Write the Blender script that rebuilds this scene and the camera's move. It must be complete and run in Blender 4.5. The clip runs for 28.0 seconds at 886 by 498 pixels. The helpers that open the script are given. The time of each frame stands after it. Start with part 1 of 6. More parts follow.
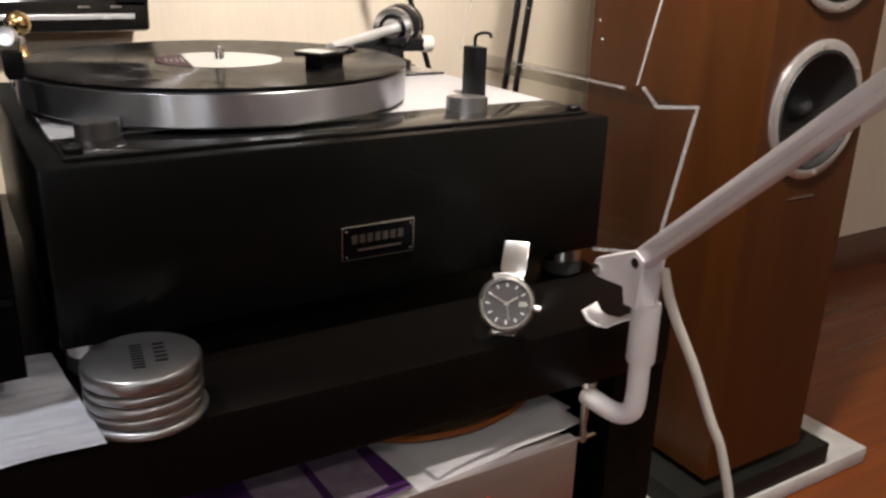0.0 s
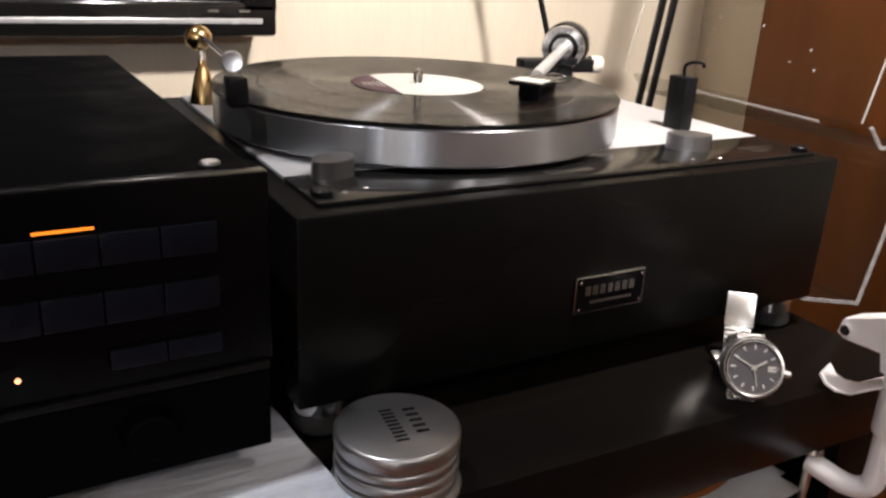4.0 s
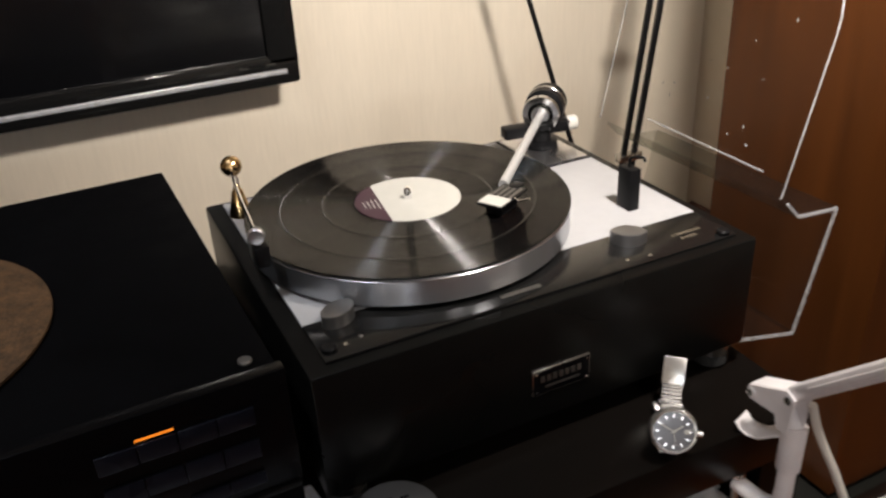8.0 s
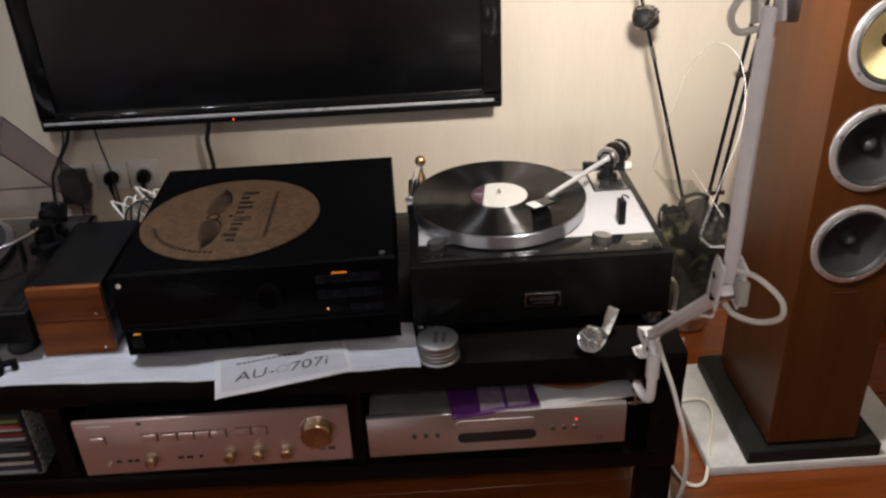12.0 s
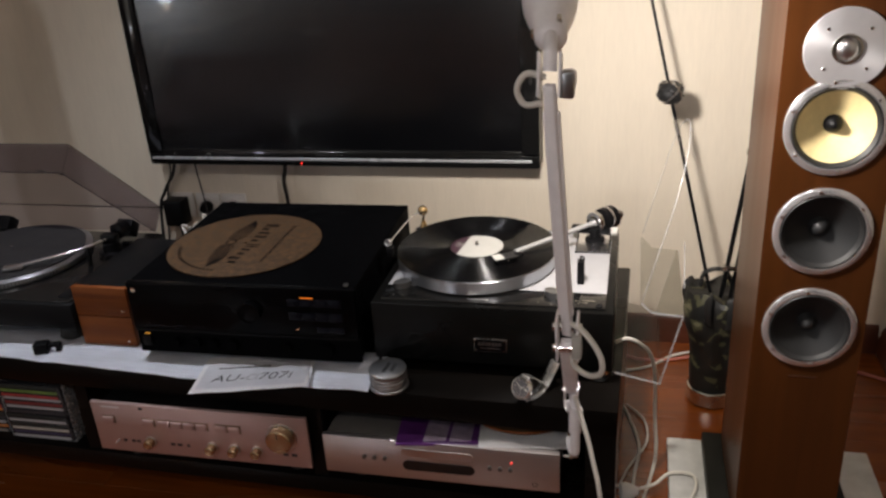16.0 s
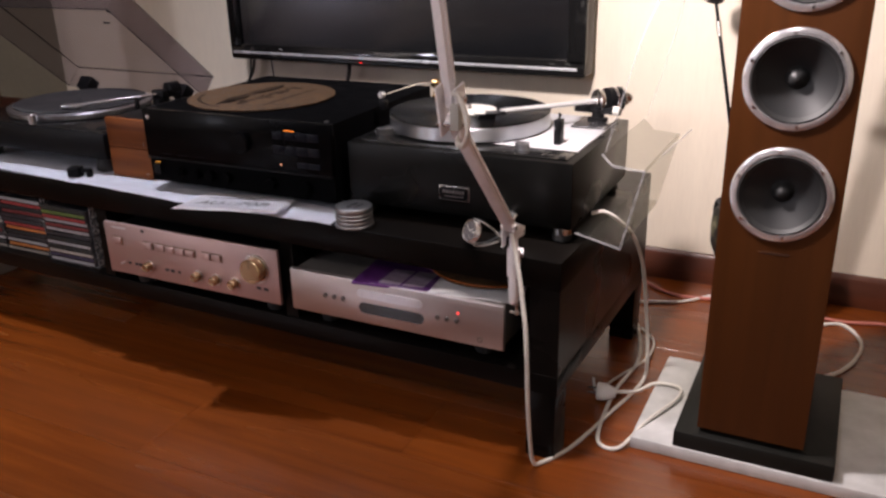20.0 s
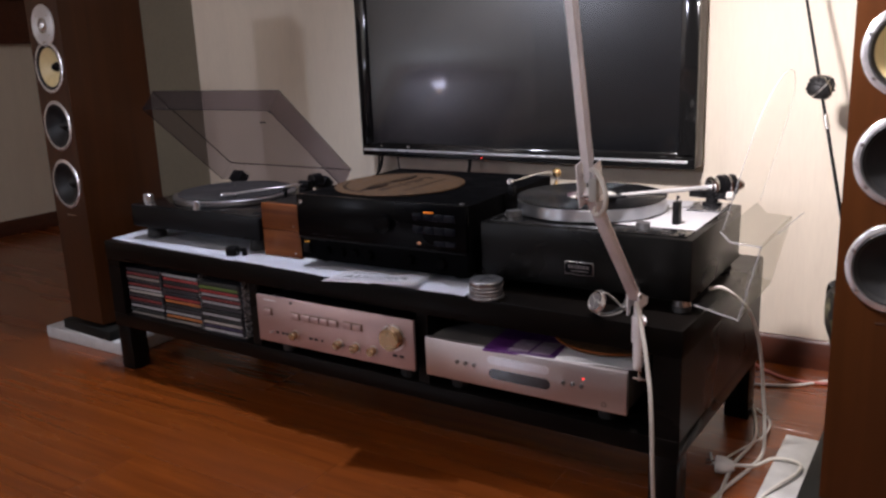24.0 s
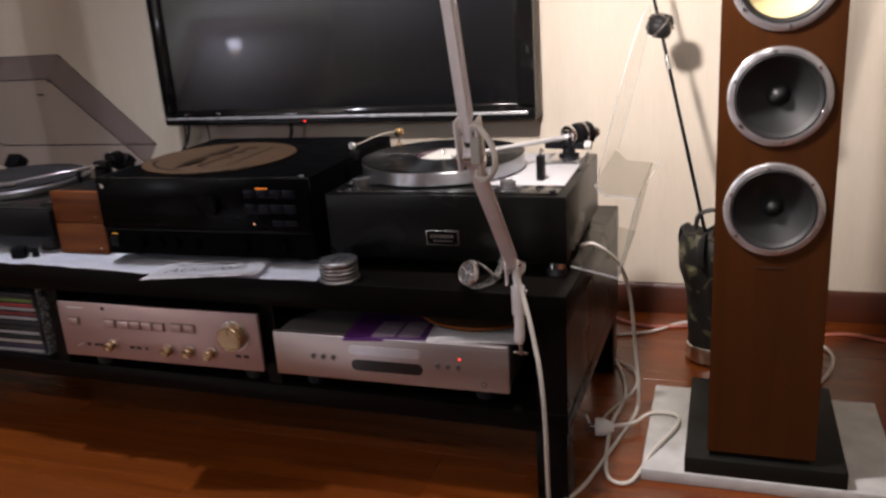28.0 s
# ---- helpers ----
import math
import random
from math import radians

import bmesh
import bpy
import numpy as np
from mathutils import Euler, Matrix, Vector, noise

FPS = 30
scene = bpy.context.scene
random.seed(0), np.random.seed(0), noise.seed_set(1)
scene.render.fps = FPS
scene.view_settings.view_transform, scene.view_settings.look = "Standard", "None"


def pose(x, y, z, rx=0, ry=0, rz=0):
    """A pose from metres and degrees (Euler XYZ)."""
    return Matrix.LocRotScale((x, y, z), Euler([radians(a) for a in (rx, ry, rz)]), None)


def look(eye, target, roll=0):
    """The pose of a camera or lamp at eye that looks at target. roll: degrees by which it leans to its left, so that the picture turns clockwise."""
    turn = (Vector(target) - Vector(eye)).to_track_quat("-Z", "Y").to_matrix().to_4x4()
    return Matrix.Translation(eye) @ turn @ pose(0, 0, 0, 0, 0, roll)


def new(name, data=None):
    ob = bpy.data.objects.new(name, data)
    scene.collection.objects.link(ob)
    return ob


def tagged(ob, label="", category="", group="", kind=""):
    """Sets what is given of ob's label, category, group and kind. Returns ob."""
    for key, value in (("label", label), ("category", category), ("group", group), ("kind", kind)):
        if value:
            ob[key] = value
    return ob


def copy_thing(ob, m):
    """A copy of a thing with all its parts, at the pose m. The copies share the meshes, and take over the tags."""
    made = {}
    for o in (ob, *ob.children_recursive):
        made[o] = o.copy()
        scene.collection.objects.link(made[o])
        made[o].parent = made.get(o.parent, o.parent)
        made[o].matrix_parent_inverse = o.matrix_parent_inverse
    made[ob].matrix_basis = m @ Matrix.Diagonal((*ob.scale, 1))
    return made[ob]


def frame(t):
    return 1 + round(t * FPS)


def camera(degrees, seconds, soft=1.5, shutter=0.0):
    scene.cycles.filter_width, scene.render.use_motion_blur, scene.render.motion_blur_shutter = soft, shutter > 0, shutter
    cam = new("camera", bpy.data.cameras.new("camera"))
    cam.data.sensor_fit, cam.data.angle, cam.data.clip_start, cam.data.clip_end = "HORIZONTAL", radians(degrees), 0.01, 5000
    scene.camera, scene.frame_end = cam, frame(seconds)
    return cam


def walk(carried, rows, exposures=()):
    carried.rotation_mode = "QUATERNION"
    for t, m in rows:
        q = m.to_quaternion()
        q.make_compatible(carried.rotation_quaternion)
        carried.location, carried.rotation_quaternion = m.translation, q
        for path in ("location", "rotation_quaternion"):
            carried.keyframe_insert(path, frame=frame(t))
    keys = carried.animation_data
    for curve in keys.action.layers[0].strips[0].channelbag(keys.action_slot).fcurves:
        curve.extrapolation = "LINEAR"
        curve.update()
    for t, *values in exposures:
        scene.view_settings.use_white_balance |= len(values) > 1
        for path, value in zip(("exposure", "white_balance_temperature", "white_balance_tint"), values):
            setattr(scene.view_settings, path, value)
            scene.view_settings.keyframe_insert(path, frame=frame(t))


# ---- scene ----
cam = camera(56.2, 28.0, soft=2.5, shutter=0.4)
PATH = [
    (0, (0.514, -0.412, 0.624), (1.498, 1.194, -0.05), 1.6),
    (0.5, (0.476, -0.379, 0.631), (1.475, 1.195, -0.092), 1.5),
    (1, (0.446, -0.335, 0.626), (1.569, 1.166, -0.07), 4.6),
    (1.5, (0.437, -0.324, 0.627), (1.479, 1.243, -0.05), 5.7),
    (2, (0.426, -0.313, 0.623), (1.45, 1.26, -0.067), 6.2),
    (2.5, (0.423, -0.308, 0.617), (1.433, 1.272, -0.079), 5.4),
    (3, (0.419, -0.297, 0.615), (1.386, 1.296, -0.111), 4.0),
    (3.5, (0.416, -0.292, 0.626), (1.385, 1.304, -0.091), 4.0),
    (4, (0.421, -0.294, 0.637), (1.355, 1.335, -0.051), 3.1),
    (4.5, (0.426, -0.3, 0.65), (1.339, 1.343, -0.033), 2.4),
    (6.5, (0.431, -0.315, 0.673), (1.281, 1.357, -0.02), 0.0),
    (7, (0.433, -0.331, 0.699), (1.268, 1.332, -0.034), -0.5),
    (7.5, (0.436, -0.357, 0.743), (1.244, 1.326, 0.028), -3.8),
    (8, (0.441, -0.389, 0.854), (1.188, 1.216, -0.075), -3.2),
    (8.5, (0.426, -0.469, 1.001), (1.02, 1.094, -0.096), -0.7),
    (9, (0.435, -0.593, 1.131), (0.775, 0.928, -0.123), -0.1),
    (9.5, (0.441, -0.685, 1.181), (0.681, 0.849, -0.079), -0.3),
    (10, (0.442, -0.72, 1.204), (0.596, 0.809, -0.076), -1.2),
    (10.5, (0.438, -0.773, 1.198), (0.555, 0.832, 0.011), -2.8),
    (11, (0.438, -0.897, 1.178), (0.609, 0.792, 0.12), -2.7),
    (11.5, (0.485, -0.968, 1.164), (0.678, 0.75, 0.159), -3.2),
    (12, (0.585, -1.046, 1.16), (0.619, 0.705, 0.194), -2.9),
    (12.5, (0.664, -1.112, 1.161), (0.63, 0.642, 0.2), -4.0),
    (13, (0.721, -1.108, 1.165), (0.687, 0.659, 0.229), -6.3),
    (13.5, (0.77, -1.051, 1.169), (0.817, 0.748, 0.298), -5.8),
    (15.5, (0.957, -1.138, 1.165), (0.559, 0.649, 0.359), -2.1),
    (16, (0.994, -1.141, 1.173), (0.556, 0.634, 0.361), -3.7),
    (16.5, (1.009, -1.116, 1.161), (0.648, 0.673, 0.343), -4.2),
    (17, (1.052, -1.092, 1.151), (0.644, 0.683, 0.324), -2.9),
    (17.5, (1.157, -1.078, 1.11), (0.514, 0.623, 0.277), -1.9),
    (18, (1.195, -1.051, 1.012), (0.497, 0.627, 0.178), -2.9),
    (18.5, (1.192, -1.018, 0.901), (0.518, 0.704, 0.141), -2.6),
    (19, (1.228, -1.028, 0.846), (0.527, 0.707, 0.14), -1.9),
    (19.5, (1.292, -1.102, 0.849), (0.526, 0.575, 0.072), 0.1),
    (20, (1.353, -1.138, 0.859), (0.519, 0.528, 0.133), -1.3),
    (20.5, (1.381, -1.17, 0.858), (0.548, 0.522, 0.195), -1.6),
    (21, (1.391, -1.217, 0.863), (0.495, 0.466, 0.26), -2.1),
    (21.5, (1.38, -1.253, 0.862), (0.427, 0.413, 0.301), -2.1),
    (22, (1.369, -1.281, 0.859), (0.319, 0.337, 0.331), -2.1),
    (22.5, (1.364, -1.306, 0.858), (0.314, 0.321, 0.357), -1.6),
    (24.5, (1.365, -1.304, 0.847), (0.319, 0.336, 0.381), -2.8),
    (25, (1.409, -1.302, 0.853), (0.411, 0.375, 0.412), -2.5),
    (25.5, (1.458, -1.285, 0.842), (0.484, 0.407, 0.408), -2.2),
    (26, (1.486, -1.278, 0.826), (0.451, 0.375, 0.381), -3.3),
    (26.5, (1.473, -1.274, 0.832), (0.477, 0.396, 0.366), -2.6),
    (27, (1.42, -1.269, 0.835), (0.447, 0.412, 0.358), -2.9),
    (27.5, (1.343, -1.243, 0.85), (0.506, 0.498, 0.332), -3.5),
    (28, (1.208, -1.172, 0.828), (0.572, 0.628, 0.232), -4.0),
]

EXPOSURES = [(0, 0.30, 6700, 15), (4, 0.50, 6600, 15), (8, 0.08, 6600, 13), (12, 0.10, 6500, 14), (15.5, -0.04, 6500, 14), (17.8, 0.10, 6500, 15), (19, 0.54, 6400, 22), (20, 0.58, 6400, 24), (22, 0.36, 6300, 25), (26, 0.40, 6000, 19), (28, 0.22, 6400, 20)]
walk(cam, [(t, look(eye, target, roll)) for t, eye, target, roll in PATH], EXPOSURES)

# ---- world and lights ----
world = bpy.data.worlds.new("night_room")
scene.world = world
world.use_nodes = True
world.node_tree.nodes["Background"].inputs[0].default_value = (0.9, 0.75, 0.55, 1)
world.node_tree.nodes["Background"].inputs[1].default_value = 0.02


def lamp_light(name, kind, power, place, colour, size, target=None):
    data = bpy.data.lights.new(name, kind)
    data.energy, data.color = power, colour
    if kind == "AREA":
        data.shape, data.size = "DISK", size
    else:
        data.shadow_soft_size = size
    ob = new(name, data)
    ob.matrix_world = look(place, target) if target else pose(*place)
    return ob


CEILING_LAMP = (-0.08, 0.17, 2.42)
# added lamp, out of view, that brightens the fronts and the paper
ROOM_FILL_LAMP = (0.75, -2.20, 2.42)
BULB = (0.885, -0.060, 1.055)
desk = lamp_light("desk_lamp_light", "SPOT", 48.0, BULB, (1.0, 0.94, 0.86), 0.032, (1.18, 0.55, 0.60))
desk.data.spot_size, desk.data.spot_blend = radians(140), 1.0
down = lamp_light("ceiling_lamp_light", "SPOT", 125.0, CEILING_LAMP, (0.90, 0.95, 1.0), 0.05, (CEILING_LAMP[0], CEILING_LAMP[1] + 0.02, 0.0))
down.data.spot_size, down.data.spot_blend = radians(60), 1.0
lamp_light("room_fill_light", "POINT", 36.0, ROOM_FILL_LAMP, (1.0, 0.95, 0.90), 0.05)
ROOM_LAMP = (-1.85, -4.40, 1.64)
lamp_light("room_lamp_light", "POINT", 74.0, ROOM_LAMP, (0.88, 0.94, 1.0), 0.09)
lamp_light("table_lamp_light", "POINT", 7.0, (-2.14, -2.55, 0.56), (0.80, 0.90, 1.0), 0.05)

# ---- materials ----


def material(name, colour, rough=0.5, metal=0.0, vary=0.15, scale=30.0, bump=0.0, fine=0.0, coat=0.0, spec=0.5, stretch=(1, 1, 1), coat_rough=0.12):
    """A surface with variation at two scales, wear in the gloss and fine relief."""
    m = bpy.data.materials.new(name)
    m.use_nodes = True
    nt = m.node_tree
    b = nt.nodes["Principled BSDF"]
    co = nt.nodes.new("ShaderNodeTexCoord")
    mp = nt.nodes.new("ShaderNodeMapping")
    mp.inputs["Scale"].default_value = stretch
    nt.links.new(co.outputs["Object"], mp.inputs["Vector"])
    n1 = nt.nodes.new("ShaderNodeTexNoise")
    n1.inputs["Scale"].default_value, n1.inputs["Detail"].default_value = scale, 6
    n2 = nt.nodes.new("ShaderNodeTexNoise")
    n2.inputs["Scale"].default_value, n2.inputs["Detail"].default_value = scale * 0.13, 3
    info = nt.nodes.new("ShaderNodeObjectInfo")
    for n in (n1, n2):
        nt.links.new(mp.outputs[0], n.inputs["Vector"])
    add = nt.nodes.new("ShaderNodeMath")
    add.operation = "ADD"
    nt.links.new(n1.outputs["Fac"], add.inputs[0])
    nt.links.new(n2.outputs["Fac"], add.inputs[1])
    ramp = nt.nodes.new("ShaderNodeMapRange")
    ramp.inputs["From Min"].default_value, ramp.inputs["From Max"].default_value = 0.6, 1.4
    ramp.inputs["To Min"].default_value, ramp.inputs["To Max"].default_value = 1 - vary, 1 + vary
    nt.links.new(add.outputs[0], ramp.inputs["Value"])
    mul = nt.nodes.new("ShaderNodeVectorMath")
    mul.operation = "SCALE"
    mul.inputs[0].default_value = colour[:3]
    nt.links.new(ramp.outputs[0], mul.inputs["Scale"])
    nt.links.new(mul.outputs[0], b.inputs["Base Color"])
    rr = nt.nodes.new("ShaderNodeMapRange")
    rr.inputs["To Min"].default_value, rr.inputs["To Max"].default_value = max(0.02, rough * 0.65), min(1, rough * 1.45)
    nt.links.new(n2.outputs["Fac"], rr.inputs["Value"])
    nt.links.new(rr.outputs[0], b.inputs["Roughness"])
    b.inputs["Metallic"].default_value = metal
    b.inputs["Specular IOR Level"].default_value = spec
    b.inputs["Coat Weight"].default_value = coat
    b.inputs["Coat Roughness"].default_value = coat_rough
    if bump:
        bp = nt.nodes.new("ShaderNodeBump")
        bp.inputs["Strength"].default_value, bp.inputs["Distance"].default_value = bump, fine or 0.001
        nt.links.new(n1.outputs["Fac"], bp.inputs["Height"])
        nt.links.new(bp.outputs[0], b.inputs["Normal"])
    return m


def wood(name, dark, light, rough, axis=0, scale=9.0, coat=0.0, spec=0.5, own=0.22):
    """Grain that runs along one axis, with a tone of its own for each piece."""
    m = bpy.data.materials.new(name)
    m.use_nodes = True
    nt = m.node_tree
    b = nt.nodes["Principled BSDF"]
    co = nt.nodes.new("ShaderNodeTexCoord")
    info = nt.nodes.new("ShaderNodeObjectInfo")
    shift = nt.nodes.new("ShaderNodeVectorMath")
    shift.operation = "MULTIPLY_ADD"
    nt.links.new(info.outputs["Random"], shift.inputs[0])
    shift.inputs[1].default_value = (7.0, 5.0, 9.0)
    nt.links.new(co.outputs["Object"], shift.inputs[2])
    mp = nt.nodes.new("ShaderNodeMapping")
    sc = [scale * 6, scale * 6, scale * 6]
    sc[axis] = scale * 0.35
    mp.inputs["Scale"].default_value = sc
    nt.links.new(shift.outputs[0], mp.inputs["Vector"])
    n = nt.nodes.new("ShaderNodeTexNoise")
    n.inputs["Scale"].default_value, n.inputs["Detail"].default_value, n.inputs["Distortion"].default_value = 1.0, 8, 0.6
    nt.links.new(mp.outputs[0], n.inputs["Vector"])
    big = nt.nodes.new("ShaderNodeTexNoise")
    big.inputs["Scale"].default_value = 0.25
    nt.links.new(mp.outputs[0], big.inputs["Vector"])
    mix = nt.nodes.new("ShaderNodeMath")
    mix.operation = "MULTIPLY_ADD"
    nt.links.new(n.outputs["Fac"], mix.inputs[0])
    mix.inputs[1].default_value = 0.6
    half = nt.nodes.new("ShaderNodeMath")
    half.operation = "MULTIPLY_ADD"
    nt.links.new(info.outputs["Random"], half.inputs[0])
    half.inputs[1].default_value, half.inputs[2].default_value = own, 0.19 - own / 2
    b.inputs["Specular IOR Level"].default_value = spec
    nt.links.new(half.outputs[0], mix.inputs[2])
    ramp = nt.nodes.new("ShaderNodeValToRGB")
    ramp.color_ramp.elements[0].position, ramp.color_ramp.elements[0].color = 0.25, (*dark, 1)
    ramp.color_ramp.elements[1].position, ramp.color_ramp.elements[1].color = 0.75, (*light, 1)
    nt.links.new(mix.outputs[0], ramp.inputs[0])
    nt.links.new(ramp.outputs[0], b.inputs["Base Color"])
    rr = nt.nodes.new("ShaderNodeMapRange")
    rr.inputs["To Min"].default_value, rr.inputs["To Max"].default_value = rough * 0.75, rough * 1.3
    nt.links.new(big.outputs["Fac"], rr.inputs["Value"])
    nt.links.new(rr.outputs[0], b.inputs["Roughness"])
    b.inputs["Coat Weight"].default_value, b.inputs["Coat Roughness"].default_value = coat, 0.2
    bp = nt.nodes.new("ShaderNodeBump")
    bp.inputs["Strength"].default_value, bp.inputs["Distance"].default_value = 0.12, 0.001
    nt.links.new(n.outputs["Fac"], bp.inputs["Height"])
    nt.links.new(bp.outputs[0], b.inputs["Normal"])
    return m


def turned_metal(name, colour, rough, aniso, rings=0.0, metal=1.0, spec=0.5):
    """Metal or vinyl with concentric lines round its own z axis."""
    m = material(name, colour, rough, metal, 0.06, 60, spec=spec)
    nt = m.node_tree
    b = nt.nodes["Principled BSDF"]
    tg = nt.nodes.new("ShaderNodeTangent")
    tg.direction_type, tg.axis = "RADIAL", "Z"
    nt.links.new(tg.outputs[0], b.inputs["Tangent"])
    b.inputs["Anisotropic"].default_value, b.inputs["Anisotropic Rotation"].default_value = aniso, 0.25
    if rings:
        # groove walls lean outwards or inwards, most of them steeply
        co = nt.nodes.new("ShaderNodeTexCoord")
        flat = nt.nodes.new("ShaderNodeVectorMath")
        flat.operation = "MULTIPLY"
        flat.inputs[1].default_value = (1, 1, 0)
        nt.links.new(co.outputs["Object"], flat.inputs[0])
        size = nt.nodes.new("ShaderNodeVectorMath")
        size.operation = "LENGTH"
        nt.links.new(flat.outputs[0], size.inputs[0])
        step = nt.nodes.new("ShaderNodeMath")
        step.operation = "MULTIPLY"
        step.inputs[1].default_value = 9000.0
        nt.links.new(size.outputs["Value"], step.inputs[0])
        white = nt.nodes.new("ShaderNodeTexWhiteNoise")
        white.noise_dimensions = "1D"
        nt.links.new(step.outputs[0], white.inputs["W"])
        even = nt.nodes.new("ShaderNodeMapRange")
        even.inputs["To Min"].default_value, even.inputs["To Max"].default_value = -1.0, 1.0
        nt.links.new(white.outputs["Value"], even.inputs["Value"])
        sign = nt.nodes.new("ShaderNodeMath")
        sign.operation = "SIGN"
        nt.links.new(even.outputs[0], sign.inputs[0])
        size_of = nt.nodes.new("ShaderNodeMath")
        size_of.operation = "ABSOLUTE"
        nt.links.new(even.outputs[0], size_of.inputs[0])
        slope = nt.nodes.new("ShaderNodeMath")
        slope.operation = "POWER"
        slope.inputs[1].default_value = 0.45
        nt.links.new(size_of.outputs[0], slope.inputs[0])
        steep = nt.nodes.new("ShaderNodeMath")
        steep.operation = "MULTIPLY"
        nt.links.new(sign.outputs[0], steep.inputs[0])
        nt.links.new(slope.outputs[0], steep.inputs[1])
        lean = nt.nodes.new("ShaderNodeMath")
        lean.operation = "MULTIPLY"
        nt.links.new(steep.outputs[0], lean.inputs[0])
        lean.inputs[1].default_value = rings
        way = nt.nodes.new("ShaderNodeVectorMath")
        way.operation = "NORMALIZE"
        nt.links.new(flat.outputs[0], way.inputs[0])
        push = nt.nodes.new("ShaderNodeVectorMath")
        push.operation = "SCALE"
        nt.links.new(way.outputs[0], push.inputs[0])
        nt.links.new(lean.outputs[0], push.inputs["Scale"])
        geo = nt.nodes.new("ShaderNodeNewGeometry")
        total = nt.nodes.new("ShaderNodeVectorMath")
        total.operation = "ADD"
        nt.links.new(geo.outputs["Normal"], total.inputs[0])
        nt.links.new(push.outputs[0], total.inputs[1])
        unit = nt.nodes.new("ShaderNodeVectorMath")
        unit.operation = "NORMALIZE"
        nt.links.new(total.outputs[0], unit.inputs[0])
        nt.links.new(unit.outputs[0], b.inputs["Normal"])
    return m


def glassy(name, tint, clear, rough=0.03, shine=0.09):
    """Thin clear plastic: mostly see-through with a sharp reflection."""
    m = bpy.data.materials.new(name)
    m.use_nodes = True
    nt = m.node_tree
    nt.nodes.remove(nt.nodes["Principled BSDF"])
    out = nt.nodes["Material Output"]
    tr = nt.nodes.new("ShaderNodeBsdfTransparent")
    tr.inputs[0].default_value = (*tint, 1)
    gl = nt.nodes.new("ShaderNodeBsdfGlossy")
    gl.inputs["Roughness"].default_value = rough
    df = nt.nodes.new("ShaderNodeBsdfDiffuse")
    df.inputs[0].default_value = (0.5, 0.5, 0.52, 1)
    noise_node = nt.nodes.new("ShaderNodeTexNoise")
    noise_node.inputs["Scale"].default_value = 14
    # white share of the sheet: thin dust, on cut edges a painted glint
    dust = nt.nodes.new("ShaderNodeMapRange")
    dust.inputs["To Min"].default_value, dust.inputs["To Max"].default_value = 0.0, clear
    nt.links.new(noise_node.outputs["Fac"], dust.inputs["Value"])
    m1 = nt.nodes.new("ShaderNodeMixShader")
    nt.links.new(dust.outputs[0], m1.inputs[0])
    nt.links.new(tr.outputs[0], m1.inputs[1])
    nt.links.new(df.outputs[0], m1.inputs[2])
    lw = nt.nodes.new("ShaderNodeLayerWeight")
    lw.inputs["Blend"].default_value = 0.5
    pw = nt.nodes.new("ShaderNodeMath")
    pw.operation = "POWER"
    pw.inputs[1].default_value = 4.0
    nt.links.new(lw.outputs["Facing"], pw.inputs[0])
    fr = nt.nodes.new("ShaderNodeMath")
    fr.operation = "MULTIPLY_ADD"
    fr.inputs[1].default_value, fr.inputs[2].default_value = shine, shine * 0.11
    nt.links.new(pw.outputs[0], fr.inputs[0])
    m2 = nt.nodes.new("ShaderNodeMixShader")
    nt.links.new(fr.outputs[0], m2.inputs[0])
    nt.links.new(m1.outputs[0], m2.inputs[1])
    nt.links.new(gl.outputs[0], m2.inputs[2])
    nt.links.new(m2.outputs[0], out.inputs[0])
    return m


def glow(name, colour, strength):
    m = bpy.data.materials.new(name)
    m.use_nodes = True
    b = m.node_tree.nodes["Principled BSDF"]
    b.inputs["Base Color"].default_value = (*colour, 1)
    b.inputs["Emission Color"].default_value = (*colour, 1)
    b.inputs["Emission Strength"].default_value = strength
    return m


M_WALL = material("cream_wallpaper", (0.72, 0.645, 0.525), 0.75, 0, 0.05, 60, 0.25, 0.0008, stretch=(3, 3, 0.35))
# cream wallpaper with the alcove's shade put into its colour
M_ALCOVESHADE = material("shaded_cream_wallpaper", (0.27, 0.235, 0.165), 0.7, 0, 0.08, 50, 0.25, 0.0008)
# unseen ceiling, greyed so that little light bounces off it
M_CEIL = material("dimmed_ceiling_paint", (0.45, 0.42, 0.38), 0.8, 0, 0.04, 20, 0.1)
# unseen wall; the unlit room's darkness is put into its colour
M_DIMWALL = material("dim_room_wall", (0.055, 0.047, 0.040), 0.75, 0, 0.1, 40, 0.2)
M_FLOOR = wood("red_brown_laminate", (0.088, 0.0172, 0.0020), (0.240, 0.057, 0.0058), 0.26, 0, 7.0, 0.12, own=0.035)
M_BASE = wood("dark_red_baseboard", (0.045, 0.0105, 0.004), (0.105, 0.027, 0.010), 0.35, 0, 6.0, 0.2)
M_STAND = wood("black_brown_foil", (0.0030, 0.0025, 0.0022), (0.0060, 0.0048, 0.0040), 0.28, 0, 6.0, spec=0.08)
M_PLINTH = material("black_satin_lacquer", (0.0034, 0.0034, 0.0032), 0.27, 0, 0.3, 40, 0.03, spec=0.13)
M_DECKBLK = material("black_deck_paint", (0.007, 0.007, 0.007), 0.14, 0, 0.25, 60, 0.03, spec=0.5)
M_DECK = material("silver_grey_deck_paint", (0.35, 0.35, 0.36), 0.42, 0.15, 0.05, 90, 0.04)
M_ALU = material("brushed_aluminium", (0.72, 0.72, 0.74), 0.28, 1.0, 0.08, 50, 0.05)
M_PLATTER = turned_metal("turned_platter_rim", (0.50, 0.52, 0.55), 0.30, 0.75, 0.0, 0.95)
